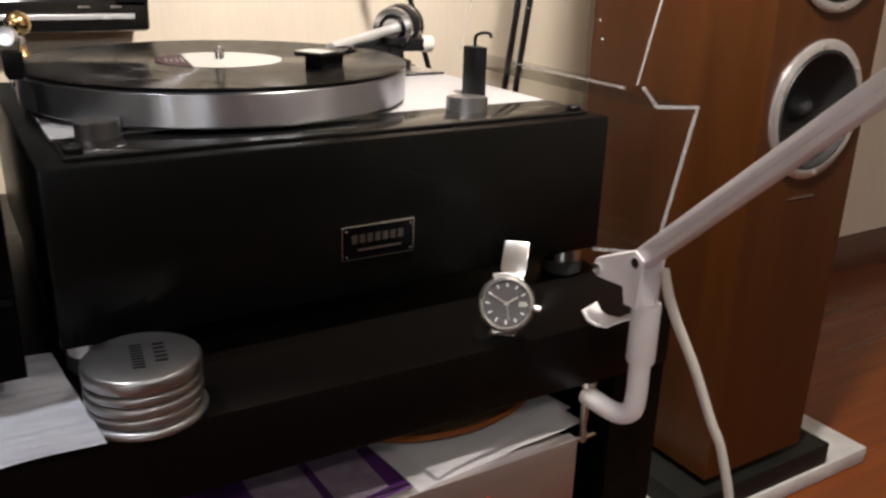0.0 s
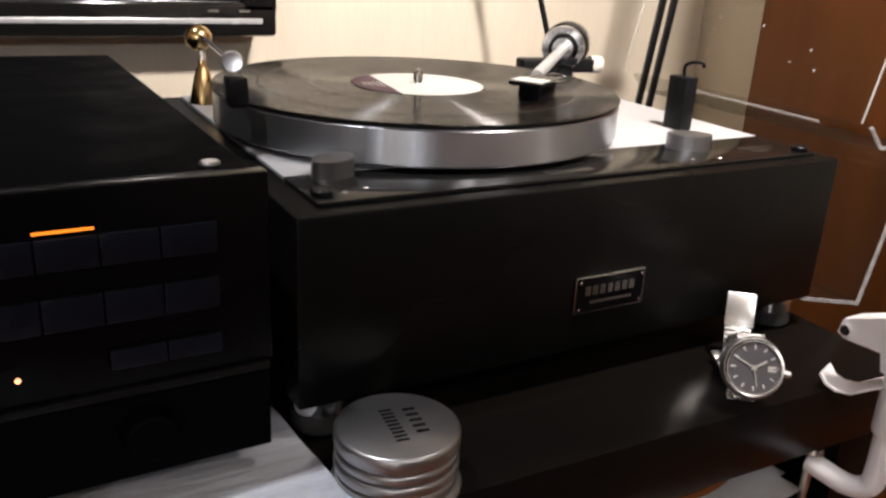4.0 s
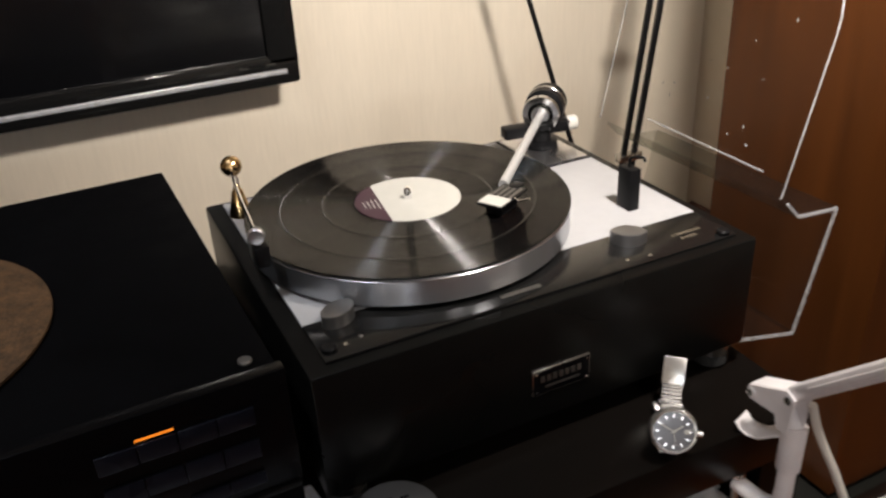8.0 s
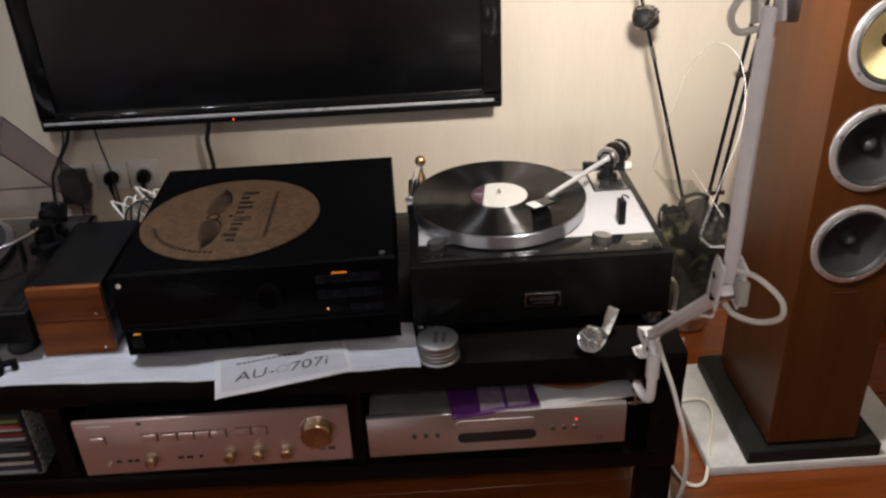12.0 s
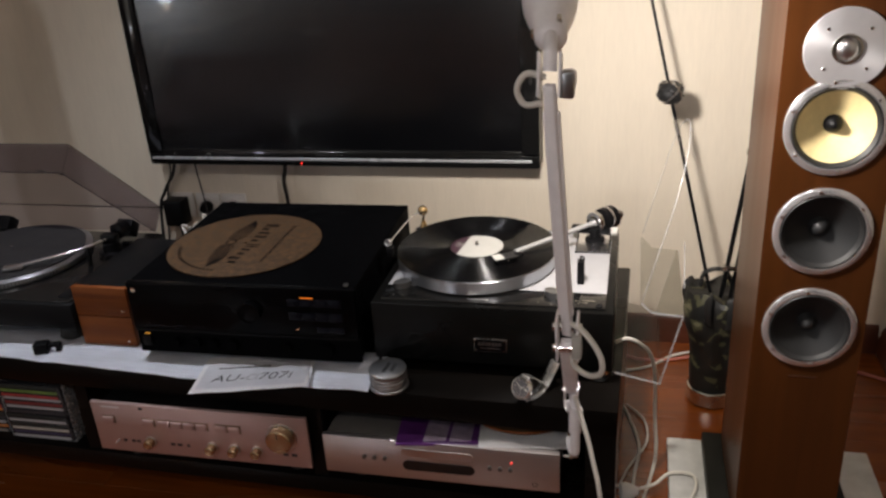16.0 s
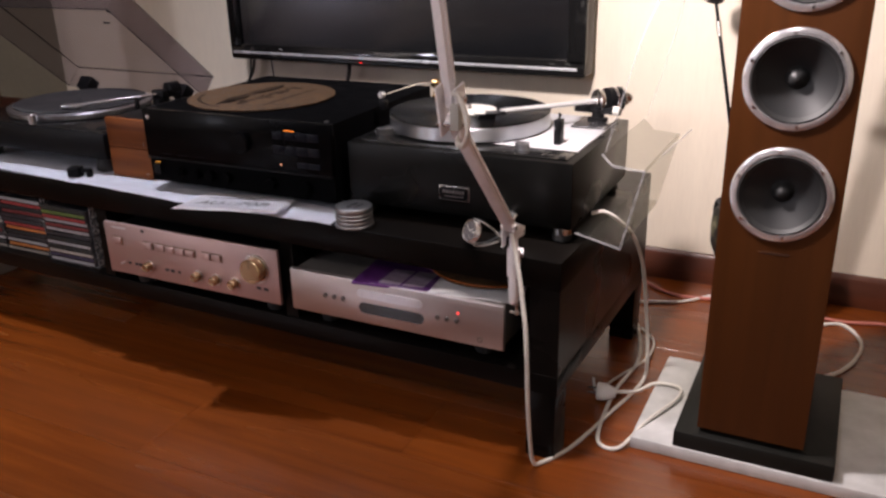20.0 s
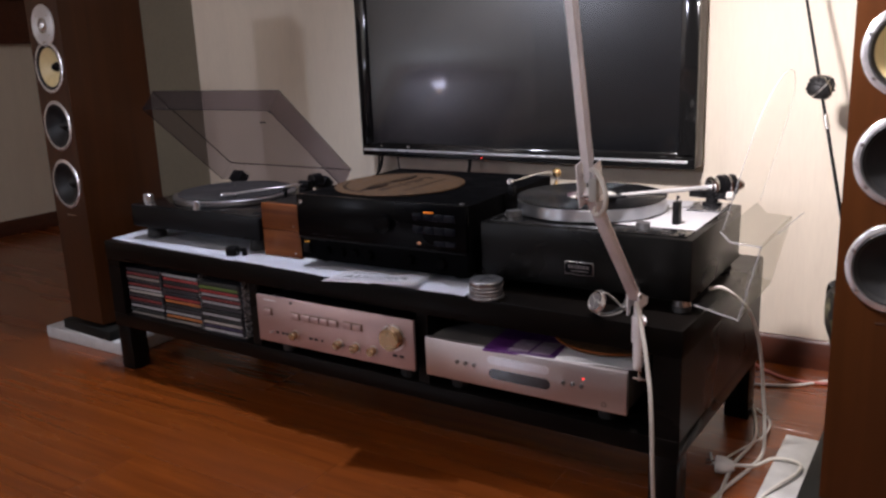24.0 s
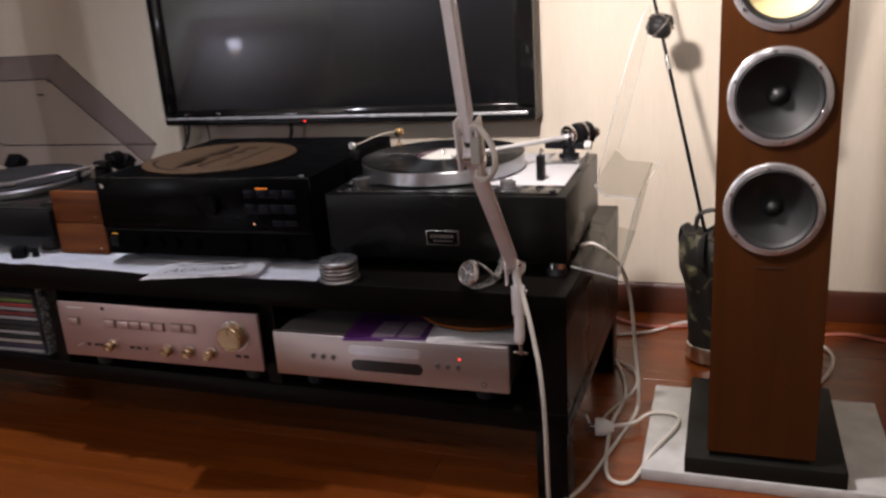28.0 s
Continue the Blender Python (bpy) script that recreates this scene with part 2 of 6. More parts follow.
M_VINYL = turned_metal("black_vinyl_grooves", (0.0016, 0.0016, 0.0019), 0.17, 0.0, 1.15, 0.0, 0.30)
M_DEAD = material("smooth_black_vinyl", (0.004, 0.004, 0.0045), 0.14, 0, 0.1, 40)
M_LABEL = material("off_white_label_paper", (0.40, 0.39, 0.355), 0.7, 0, 0.06, 70)
M_PURPLE = material("plum_label_paper", (0.035, 0.012, 0.02), 0.6, 0, 0.1, 70)
M_CHROME = material("chrome", (0.82, 0.82, 0.83), 0.1, 1.0, 0.03, 20)
M_DULLCHROME = material("dull_nickel", (0.6, 0.58, 0.54), 0.24, 1.0, 0.1, 60)
M_DARKKNOB = material("dark_grey_knob_metal", (0.16, 0.155, 0.15), 0.3, 0.8, 0.1, 60)
M_ARM = material("silver_arm_tube", (0.46, 0.46, 0.455), 0.35, 0.45, 0.05, 60)
M_STEEL = material("brushed_watch_steel", (0.72, 0.71, 0.69), 0.26, 0.92, 0.06, 80, 0.05)
M_BASEPLATE = material("dark_grey_base_board", (0.009, 0.009, 0.0075), 0.5, 0, 0.2, 60, 0.05, spec=0.16)
M_BADGE = material("tarnished_nickel_plate", (0.16, 0.15, 0.145), 0.3, 0.9, 0.15, 120)
M_BRASS = material("polished_brass", (0.62, 0.42, 0.2), 0.18, 1.0, 0.1, 40)
M_STACK = material("matt_machined_metal", (0.34, 0.34, 0.345), 0.33, 0.95, 0.10, 70, 0.06)
M_RUBBER = material("black_rubber", (0.015, 0.015, 0.015), 0.7, 0, 0.2, 80, 0.1)
M_BLKPLAST = material("black_plastic", (0.0045, 0.0045, 0.005), 0.38, 0, 0.25, 70, 0.05, spec=0.12)
M_AMPTOP = material("black_steel_cover", (0.0022, 0.0022, 0.0025), 0.6, 0, 0.3, 220, 0.12, 0.0004, spec=0.01)
M_GLOSSBLK = material("glossy_black_fascia", (0.002, 0.002, 0.0024), 0.20, 0, 0.1, 30, spec=0.07)
# black buttons; the blue tint stands for a bluish reflection
M_BUTTON = material("blue_sheen_button", (0.005, 0.006, 0.010), 0.28, 0, 0.1, 60, spec=0.12)
M_CORK = material("pressed_cork", (0.068, 0.037, 0.0170), 0.75, 0, 0.80, 620, 0.5, 0.001, spec=0.2)
M_CORKINK = material("dark_brown_print", (0.0085, 0.0050, 0.0040), 0.85, 0, 0.3, 300, spec=0.06)
M_PAPER = material("white_paper", (0.88, 0.88, 0.89), 0.8, 0, 0.05, 40, 0.25, 0.001)
M_TISSUE = material("crumpled_white_lining_paper", (0.82, 0.85, 0.93), 0.85, 0, 0.14, 40, 0.6, 0.005, stretch=(0.4, 2.2, 1))
M_GREYPRINT = material("pale_grey_print", (0.72, 0.72, 0.75), 0.75, 0, 0.08, 50)
M_GREYTYPE = material("mid_grey_print", (0.46, 0.46, 0.48), 0.7, 0, 0.08, 60)
M_INK = material("black_ink", (0.018, 0.018, 0.022), 0.6, 0, 0.1, 60)
M_WOODBOX = wood("honey_brown_wood", (0.085, 0.021, 0.004), (0.31, 0.092, 0.016), 0.5, 0, 7.0, spec=0.2)
M_SPKWOOD = wood("cherry_veneer", (0.027, 0.0082, 0.0018), (0.067, 0.0208, 0.0044), 0.36, 2, 6.0, 0.06, spec=0.25)
M_CONE = material("dark_paper_cone", (0.013, 0.0135, 0.014), 0.42, 0, 0.1, 30, spec=0.3)
M_SURROUND = material("rubber_surround", (0.012, 0.012, 0.012), 0.5, 0, 0.1, 30)
M_KEVLAR = material("woven_yellow_cone", (0.70, 0.58, 0.30), 0.38, 0, 0.12, 500, 0.3, 0.0006)
M_RING = turned_metal("turned_driver_ring", (0.76, 0.76, 0.78), 0.22, 0.75, 0.0, 0.85)
M_TWEETER = turned_metal("spun_tweeter_plate", (0.72, 0.72, 0.74), 0.36, 0.7, 0.0, 0.75)
M_SLAB = material("pale_grey_stone", (0.52, 0.52, 0.51), 0.45, 0, 0.25, 30, 0.3, 0.002)
M_SILVERAMP = material("champagne_aluminium_fascia", (0.52, 0.375, 0.350), 0.37, 0.72, 0.05, 160, 0.04, stretch=(0.1, 1, 4))
M_GOLDKNOB = turned_metal("pale_gold_knob", (0.47, 0.35, 0.21), 0.26, 0.5)
M_GOLDLINE = material("dull_gold_surround", (0.17, 0.115, 0.07), 0.4, 0.6, 0.1, 90)
M_CDP = material("silver_grey_fascia", (0.60, 0.55, 0.54), 0.34, 0.90, 0.05, 140, 0.04, stretch=(0.1, 1, 4))
M_GREYSTEEL = material("grey_steel_case", (0.16, 0.15, 0.14), 0.5, 0.6, 0.1, 80)
M_WHITEMETAL = material("white_enamel_lamp_paint", (0.86, 0.83, 0.84), 0.35, 0, 0.08, 60, 0.05)
M_WHITECABLE = material("white_cable", (0.66, 0.63, 0.57), 0.5, 0, 0.08, 60)
M_REDCABLE = material("clear_red_speaker_cable", (0.5, 0.17, 0.13), 0.4, 0, 0.15, 60)
M_BLKCABLE = material("black_cable", (0.012, 0.012, 0.012), 0.5, 0, 0.15, 60)
M_SCREEN = material("dark_plasma_screen", (0.0020, 0.0021, 0.0028), 0.22, 0, 0.05, 10, coat=0.2, coat_rough=0.03, spec=0.85)
M_TVSIDE = material("grey_brown_casing_plastic", (0.075, 0.062, 0.052), 0.5, 0, 0.15, 60, 0.05, spec=0.3)
M_TVBEZEL = material("piano_black_bezel", (0.008, 0.008, 0.008), 0.08, 0, 0.05, 20)
M_TVSTRIP = material("silver_trim_strip", (0.58, 0.59, 0.61), 0.25, 0.4, 0.06, 60)
M_SMOKE = glassy("smoked_acrylic", (0.79, 0.765, 0.79), 0.010)
M_SMOKEEDGE = glassy("smoked_acrylic_edge", (0.42, 0.39, 0.42), 0.05)
M_CLEAR = glassy("clear_acrylic", (0.985, 0.985, 0.98), 0.002, 0.03, 0.03)
M_CLEARBOX = glassy("thick_clear_acrylic", (0.87, 0.87, 0.85), 0.006)
# pale film that puts the edges' glint into the colour
M_CLEAREDGE = glassy("pale_acrylic_glint", (0.92, 0.92, 0.90), 0.66, 0.12)
# black dial, its colour lifted to give the glare on the glass
M_WATCHFACE = material("glare_greyed_dial", (0.080, 0.075, 0.080), 0.15, 0, 0.1, 60)
M_CAMO = material("dark_patterned_nylon", (0.02, 0.02, 0.016), 0.55, 0, 0.5, 60, 0.4, 0.002)
nt = M_CAMO.node_tree
cells = nt.nodes.new("ShaderNodeTexNoise")
cells.inputs["Scale"].default_value, cells.inputs["Detail"].default_value, cells.inputs["Distortion"].default_value = 17, 3, 1.2
leafy = nt.nodes.new("ShaderNodeValToRGB")
leafy.color_ramp.interpolation = "CONSTANT"
leafy.color_ramp.elements[0].color = (0.008, 0.008, 0.007, 1)
leafy.color_ramp.elements[1].position, leafy.color_ramp.elements[1].color = 0.57, (0.060, 0.058, 0.030, 1)
third = leafy.color_ramp.elements.new(0.66)
third.color = (0.15, 0.14, 0.085, 1)
nt.links.new(nt.nodes["Texture Coordinate"].outputs["Object"], cells.inputs["Vector"])
nt.links.new(cells.outputs["Fac"], leafy.inputs[0])
nt.links.new(leafy.outputs[0], nt.nodes["Principled BSDF"].inputs["Base Color"])
M_OUTLET = material("white_socket_plastic", (0.72, 0.70, 0.66), 0.35, 0, 0.04, 40)
M_ORANGE = glow("orange_lamp", (1.0, 0.26, 0.02), 0.9)
M_DIMORANGE = glow("dim_orange_lamp", (1.0, 0.46, 0.06), 0.28)
M_EMBER = glow("amber_dot", (1.0, 0.42, 0.20), 1.6)
M_RED = glow("red_lamp", (1.0, 0.03, 0.02), 2.2)
M_WARM = glow("lamp_glow", (1.0, 0.80, 0.58), 25.0)
M_COOL = glow("cool_lamp_glow", (0.72, 0.86, 1.0), 20.0)
M_DARKWIN = material("dark_display_window", (0.012, 0.010, 0.010), 0.1, 0, 0.05, 30)
M_PICTURE = material("dark_framed_print", (0.04, 0.035, 0.03), 0.3, 0, 0.4, 12)

# ---- modelling helpers ----


def thing(name, place, label, category, turn=0.0, group="", kind=""):
    ob = new(name)
    ob.empty_display_size = 0.05
    ob.matrix_basis = pose(*place, 0, 0, turn)
    return tagged(ob, label, category, group, kind)


def mesh_of(name, bm, mat, smooth=True):
    me = bpy.data.meshes.new(name)
    bmesh.ops.recalc_face_normals(bm, faces=bm.faces)
    bm.to_mesh(me)
    bm.free()
    me.materials.append(mat)
    if smooth:
        me.polygons.foreach_set("use_smooth", [True] * len(me.polygons))
        me.set_sharp_from_angle(angle=radians(35))
    return me


def part(name, bm, mat, parent, label="", m=None):
    """Links a bmesh as one mesh under a thing or under a part."""
    ob = new(name, mesh_of(name, bm, mat))
    ob.parent = parent
    if m is not None:
        ob.matrix_basis = m
    return tagged(ob, label)


def solo(name, bm, mat, label="", category="", kind="", group="", m=None):
    ob = new(name, mesh_of(name, bm, mat))
    if m is not None:
        ob.matrix_basis = m
    return tagged(ob, label, category, group, kind)


def box(x0, x1, y0, y1, z0, z1, bevel=0.0, seg=2, bm=None):
    own = bmesh.new()
    bmesh.ops.create_cube(own, size=1)
    for v in own.verts:
        v.co = ((x0 + x1) / 2 + v.co.x * (x1 - x0), (y0 + y1) / 2 + v.co.y * (y1 - y0), (z0 + z1) / 2 + v.co.z * (z1 - z0))
    if bevel:
        bmesh.ops.bevel(own, geom=own.edges[:], offset=bevel, segments=seg, profile=0.5, affect="EDGES")
    if bm is None:
        return own
    me = bpy.data.meshes.new("tmp")
    own.to_mesh(me)
    own.free()
    bm.from_mesh(me)
    bpy.data.meshes.remove(me)
    return bm


def lathe(profile, seg=48, m=None, bm=None):
    """Turns a profile of (radius, height) round z."""
    bm = bm or bmesh.new()
    rings = []
    for r, z in profile:
        if r < 1e-6:
            rings.append([bm.verts.new((0, 0, z))])
        else:
            rings.append([bm.verts.new((r * math.cos(2 * math.pi * i / seg), r * math.sin(2 * math.pi * i / seg), z)) for i in range(seg)])
    for a, b in zip(rings, rings[1:]):
        for i in range(seg):
            j = (i + 1) % seg
            if len(a) == 1 and len(b) > 1:
                bm.faces.new((a[0], b[i], b[j]))
            elif len(b) == 1 and len(a) > 1:
                bm.faces.new((a[i], b[0], a[j]))
            elif len(a) > 1:
                bm.faces.new((a[i], b[i], b[j], a[j]))
    if m is not None:
        bmesh.ops.transform(bm, matrix=m, verts=[v for ring in rings for v in ring])
    return bm


def disc(r, z0, z1, bevel=0.001, seg=48, m=None, bm=None):
    return lathe([(0, z0), (r - bevel, z0), (r, z0 + bevel), (r, z1 - bevel), (r - bevel, z1), (0, z1)], seg, m, bm)


def smooth_line(points, steps=8):
    p = [Vector(q) for q in points]
    if len(p) < 3:
        return p
    p = [2 * p[0] - p[1]] + p + [2 * p[-1] - p[-2]]
    out = []
    for a, b, c, d in zip(p, p[1:], p[2:], p[3:]):
        for k in range(steps):
            t = k / steps
            out.append(0.5 * (2 * b + (c - a) * t + (2 * a - 5 * b + 4 * c - d) * t * t + (3 * b - a - 3 * c + d) * t**3))
    return out + [p[-2]]


def sweep(points, r, seg=10, bm=None, r_end=None, flat=1.0):
    """A round bar or cable along a line of points."""
    bm = bm or bmesh.new()
    pts = [Vector(p) for p in points]
    rings, side = [], None
    for i, p in enumerate(pts):
        d = (pts[min(i + 1, len(pts) - 1)] - pts[max(i - 1, 0)]).normalized()
        if side is None:
            side = d.orthogonal().normalized()
        side = (side - d * side.dot(d)).normalized()
        up = d.cross(side)
        rad = r if r_end is None else r + (r_end - r) * i / (len(pts) - 1)
        rings.append([bm.verts.new(p + rad * (math.cos(2 * math.pi * k / seg) * side + flat * math.sin(2 * math.pi * k / seg) * up)) for k in range(seg)])
    for a, b in zip(rings, rings[1:]):
        for k in range(seg):
            bm.faces.new((a[k], a[(k + 1) % seg], b[(k + 1) % seg], b[k]))
    bm.faces.new(rings[0][::-1])
    bm.faces.new(rings[-1])
    return bm


def prism(outline, z0, z1, bevel=0.0):
    """A slab with the given (x, y) outline."""
    bm = bmesh.new()
    f = bm.faces.new([bm.verts.new((x, y, z0)) for x, y in outline])
    ret = bmesh.ops.extrude_face_region(bm, geom=[f])
    bmesh.ops.translate(bm, vec=(0, 0, z1 - z0), verts=[v for v in ret["geom"] if isinstance(v, bmesh.types.BMVert)])
    if bevel:
        bmesh.ops.bevel(bm, geom=bm.edges[:], offset=bevel, segments=2, affect="EDGES")
    return bm


def beam(a, b, w, h, bevel=0.001):
    """A rectangular bar from a to b."""
    a, b = Vector(a), Vector(b)
    d = b - a
    bm = box(-w / 2, w / 2, -h / 2, h / 2, 0, d.length, bevel)
    bmesh.ops.transform(bm, matrix=Matrix.Translation(a) @ d.to_track_quat("Z", "Y").to_matrix().to_4x4(), verts=bm.verts)
    return bm


def merge(*bms):
    out = bmesh.new()
    for b in bms:
        me = bpy.data.meshes.new("tmp")
        b.to_mesh(me)
        b.free()
        out.from_mesh(me)
        bpy.data.meshes.remove(me)
    return out


def facing(place, normal, roll=0.0):
    """A pose whose z axis looks along normal."""
    q = Vector(normal).to_track_quat("Z", "Y").to_matrix().to_4x4()
    return Matrix.Translation(place) @ q @ pose(0, 0, 0, 0, 0, roll)


def lettering(text, size, parent, m, mat):
    c = bpy.data.curves.new("lettering", "FONT")
    c.body, c.size, c.extrude, c.shear, c.offset = text, size, 0.0001, 0.18, -0.0003
    c.resolution_u = 3
    tmp = new("lettering_tmp", c)
    me = bpy.data.meshes.new_from_object(tmp.evaluated_get(bpy.context.evaluated_depsgraph_get()))
    bpy.data.objects.remove(tmp)
    me.materials.clear()
    me.materials.append(mat)
    ob = new("lettering", me)
    ob.parent, ob.matrix_basis = parent, m
    return ob


FRONT = pose(0, 0, 0, 90, 0, 0)  # z axis of a turned part looks out of the front (-y)

# ---- structure ----
WALL_Y = 0.888
wall_back = solo("wall_back", box(-1.115, 1.635, WALL_Y, WALL_Y + 0.12, 0, 2.6), M_WALL, "cream wallpapered wall behind the stand", "wall", "structure")
solo("wall_right_step", box(1.635, 2.75, 0.578, WALL_Y + 0.12, 0, 2.6, 0.004), M_WALL, "projecting cream wall beside the loudspeaker", "wall", "structure")
solo("wall_right", box(2.75, 2.87, -5.3, 0.578, 0, 2.6), M_WALL, "cream side wall of the room", "wall", "structure")
solo("wall_left", box(-2.80, -2.68, -5.3, 1.85, 0, 2.6), M_WALL, "far cream wall of the room", "wall", "structure")
solo("wall_alcove", box(-2.68, -1.0, 1.73, 1.85, 0, 2.6), M_ALCOVESHADE, "shaded cream wall of the alcove", "wall", "structure")
solo("wall_alcove_side", box(-1.115, -0.995, WALL_Y + 0.12, 1.73, 0, 2.6), M_WALL, "side of the alcove", "wall", "structure")
solo("wall_front", box(-2.68, 2.75, -5.42, -5.3, 0, 2.6), M_DIMWALL, "unseen wall opposite the stand, coloured dark for dim reflections", "wall", "structure")
solo("ceiling", box(-2.8, 2.87, -5.42, 1.85, 2.6, 2.7), M_CEIL, "unseen ceiling, coloured dull to dim the room", "ceiling", "structure")


def baseboard(a, b, out):
    """A moulded board along the foot of a wall; out is the way into the room."""
    a, b, out = Vector((*a, 0)), Vector((*b, 0)), Vector((*out, 0))
    prof = [(0, 0), (0.016, 0), (0.016, 0.045), (0.012, 0.052), (0.012, 0.064), (0.006, 0.074), (0, 0.076)]
    bm = bmesh.new()
    rings = [[bm.verts.new(e + out * d + Vector((0, 0, h))) for d, h in prof] for e in (a, b)]
    for i in range(len(prof) - 1):
        bm.faces.new((rings[0][i], rings[1][i], rings[1][i + 1], rings[0][i + 1]))
    for r in rings:
        bm.faces.new(r)
    solo("baseboard", bm, M_BASE, "dark reddish moulded wooden baseboard", "baseboard", "structure")


baseboard((-1.115, WALL_Y), (1.619, WALL_Y), (0, -1))
baseboard((1.635, WALL_Y - 0.016), (1.635, 0.562), (-1, 0))
baseboard((1.635, 0.578), (2.75, 0.578), (0, -1))
baseboard((-2.68, -5.3), (-2.68, 1.73), (1, 0))
baseboard((-2.664, 1.73), (-1.115, 1.73), (0, -1))

floor = solo("floor", box(-2.8, 2.87, -5.42, 1.85, -0.08, -0.009), M_BASE, "reddish-brown laminate floor with faint grain", "floor", "structure")

# ---- stand ----
SX0, SX1, SZ = -0.603, 0.985, 0.367
stand = thing("media_stand", (SX1, 0.006, 0), "low black-brown stand with open compartments on block legs", "tv stand", -1.3)
L = SX1 - SX0
part("top", box(-L, 0, 0, 0.55, 0.317, SZ, 0.0015), M_STAND, stand)
part("end_panel", box(-0.052, -0.001, 0.002, 0.549, 0.163, 0.317), M_STAND, stand)
part("end_panel", box(-L + 0.001, -L + 0.052, 0.002, 0.549, 0.163, 0.317), M_STAND, stand)
part("shelf", box(-L + 0.001, -0.001, 0.001, 0.549, 0.128, 0.163, 0.001), M_STAND, stand)
part("divider", box(-0.555, -0.527, 0.006, 0.545, 0.163, 0.317), M_STAND, stand)
part("divider", box(-1.045, -1.017, 0.006, 0.545, 0.163, 0.317), M_STAND, stand)
part("back_panel", box(-L + 0.052, -0.052, 0.538, 0.546, 0.163, 0.317), M_STAND, stand)
for x in (-0.056, -L + 0.004):
    for y in (0.004, 0.494):
        part("leg", box(x, x + 0.052, y, y + 0.052, 0, 0.128, 0.001), M_STAND, stand)

# ---- lining paper and leaflets ----


def sheet(outline, z, thick, rough_amp, nx=30, ny=8, seed=1):
    """A thin, slightly cockled sheet between four (x, y) corners: front-left, front-right, back-right, back-left."""
    fl, fr, br, bl = [Vector(p) for p in outline]
    bm = bmesh.new()
    rows = []
    for j in range(ny + 1):
        row = []
        for i in range(nx + 1):
            u, v = i / nx, j / ny
            p = fl * (1 - u) * (1 - v) + fr * u * (1 - v) + br * u * v + bl * (1 - u) * v
            h = abs(noise.noise(Vector((p.x * 14, p.y * 26, seed)))) * rough_amp
            edge = noise.noise(Vector((p.x * 22, 3.1, seed))) * rough_amp * (1.2 if j == 0 else 0)
            row.append(bm.verts.new((p.x, p.y + edge, z + h)))
        rows.append(row)
    faces = []
    for j in range(ny):
        for i in range(nx):
            faces.append(bm.faces.new((rows[j][i], rows[j][i + 1], rows[j + 1][i + 1], rows[j + 1][i])))
    bmesh.ops.solidify(bm, geom=faces, thickness=-thick)
    return bm


solo("lining_paper", sheet([(-0.603, 0.063), (-0.09, 0.027), (-0.09, 0.545), (-0.600, 0.50)], SZ + 0.001, 0.0006, 0.0025, 40, 10, 1), M_TISSUE, "white lining paper laid under the black turntable", "paper")
solo("lining_paper", sheet([(-0.12, 0.026), (0.335, -0.004), (0.335, 0.535), (-0.12, 0.543)], SZ + 0.0042, 0.0006, 0.0025, 40, 10, 2), M_TISSUE, "white creased lining paper laid under the amplifier", "paper")
solo("lining_paper", sheet([(0.325, -0.003), (0.562, 0.003), (0.550, 0.125), (0.325, 0.14)], SZ + 0.0075, 0.0006, 0.003, 26, 10, 3), M_TISSUE, "white creased paper beside the metal disc stack", "paper")

manual = thing("instruction_leaflet", (0.254, -0.060, SZ + 0.018), "white printed instruction leaflet with grey cover, on the stand", "leaflet", 11.0)
manual.matrix_basis = pose(0.254, -0.060, SZ + 0.0165, -4.5, -1.0, 12.0)
part("cover", sheet([(0, 0), (0.209, 0.002), (0.209, 0.125), (0, 0.135)], 0, 0.0035, 0.0012, 16, 6, 5), M_PAPER, manual)
part("print", sheet([(0.010, 0.012), (0.203, 0.012), (0.203, 0.100), (0.010, 0.106)], 0.0023, 0.0003, 0.0006, 10, 4, 6), M_GREYPRINT, manual, "pale grey printed area")
LT = 0.0035
lettering("AU-", 0.036, manual, pose(0.030, 0.033, LT), M_INK)
lettering("α", 0.040, manual, pose(0.090, 0.033, LT), M_GREYTYPE)
lettering("707i", 0.036, manual, pose(0.113, 0.033, LT), M_INK)
for i in range(12):
    part("printed_bar", box(0.035 + i * 0.008, 0.041 + i * 0.008, 0.082, 0.086, LT - 0.0003, LT), M_INK, manual)

clip = thing("cable_clip", (-0.117, 0.058, SZ + 0.0052), "small black plastic clip lying on the lining paper", "clip", 20)
part("body", box(-0.02, 0.008, -0.012, 0.012, 0, 0.022, 0.003), M_BLKPLAST, clip)
part("arm", box(0.006, 0.03, -0.005, 0.006, 0.010, 0.018, 0.002), M_BLKPLAST, clip)
part("foot", box(0.02, 0.03, -0.006, 0.006, 0, 0.011, 0.001), M_BLKPLAST, clip)

# ---- main turntable ----
TX0, TX1, TY0, TY1, TZ0, TZ1 = 0.553, 0.973, 0.086, 0.432, 0.392, 0.504
tt = thing("turntable", (TX0, TY0, SZ), "turntable in a tall black plinth with a silver deck", "turntable")


def tl(x, y, z):
    return (x - TX0, y - TY0, z - SZ)


def tbox(x0, x1, y0, y1, z0, z1, bevel=0.0):
    return box(x0 - TX0, x1 - TX0, y0 - TY0, y1 - TY0, z0 - SZ, z1 - SZ, bevel)


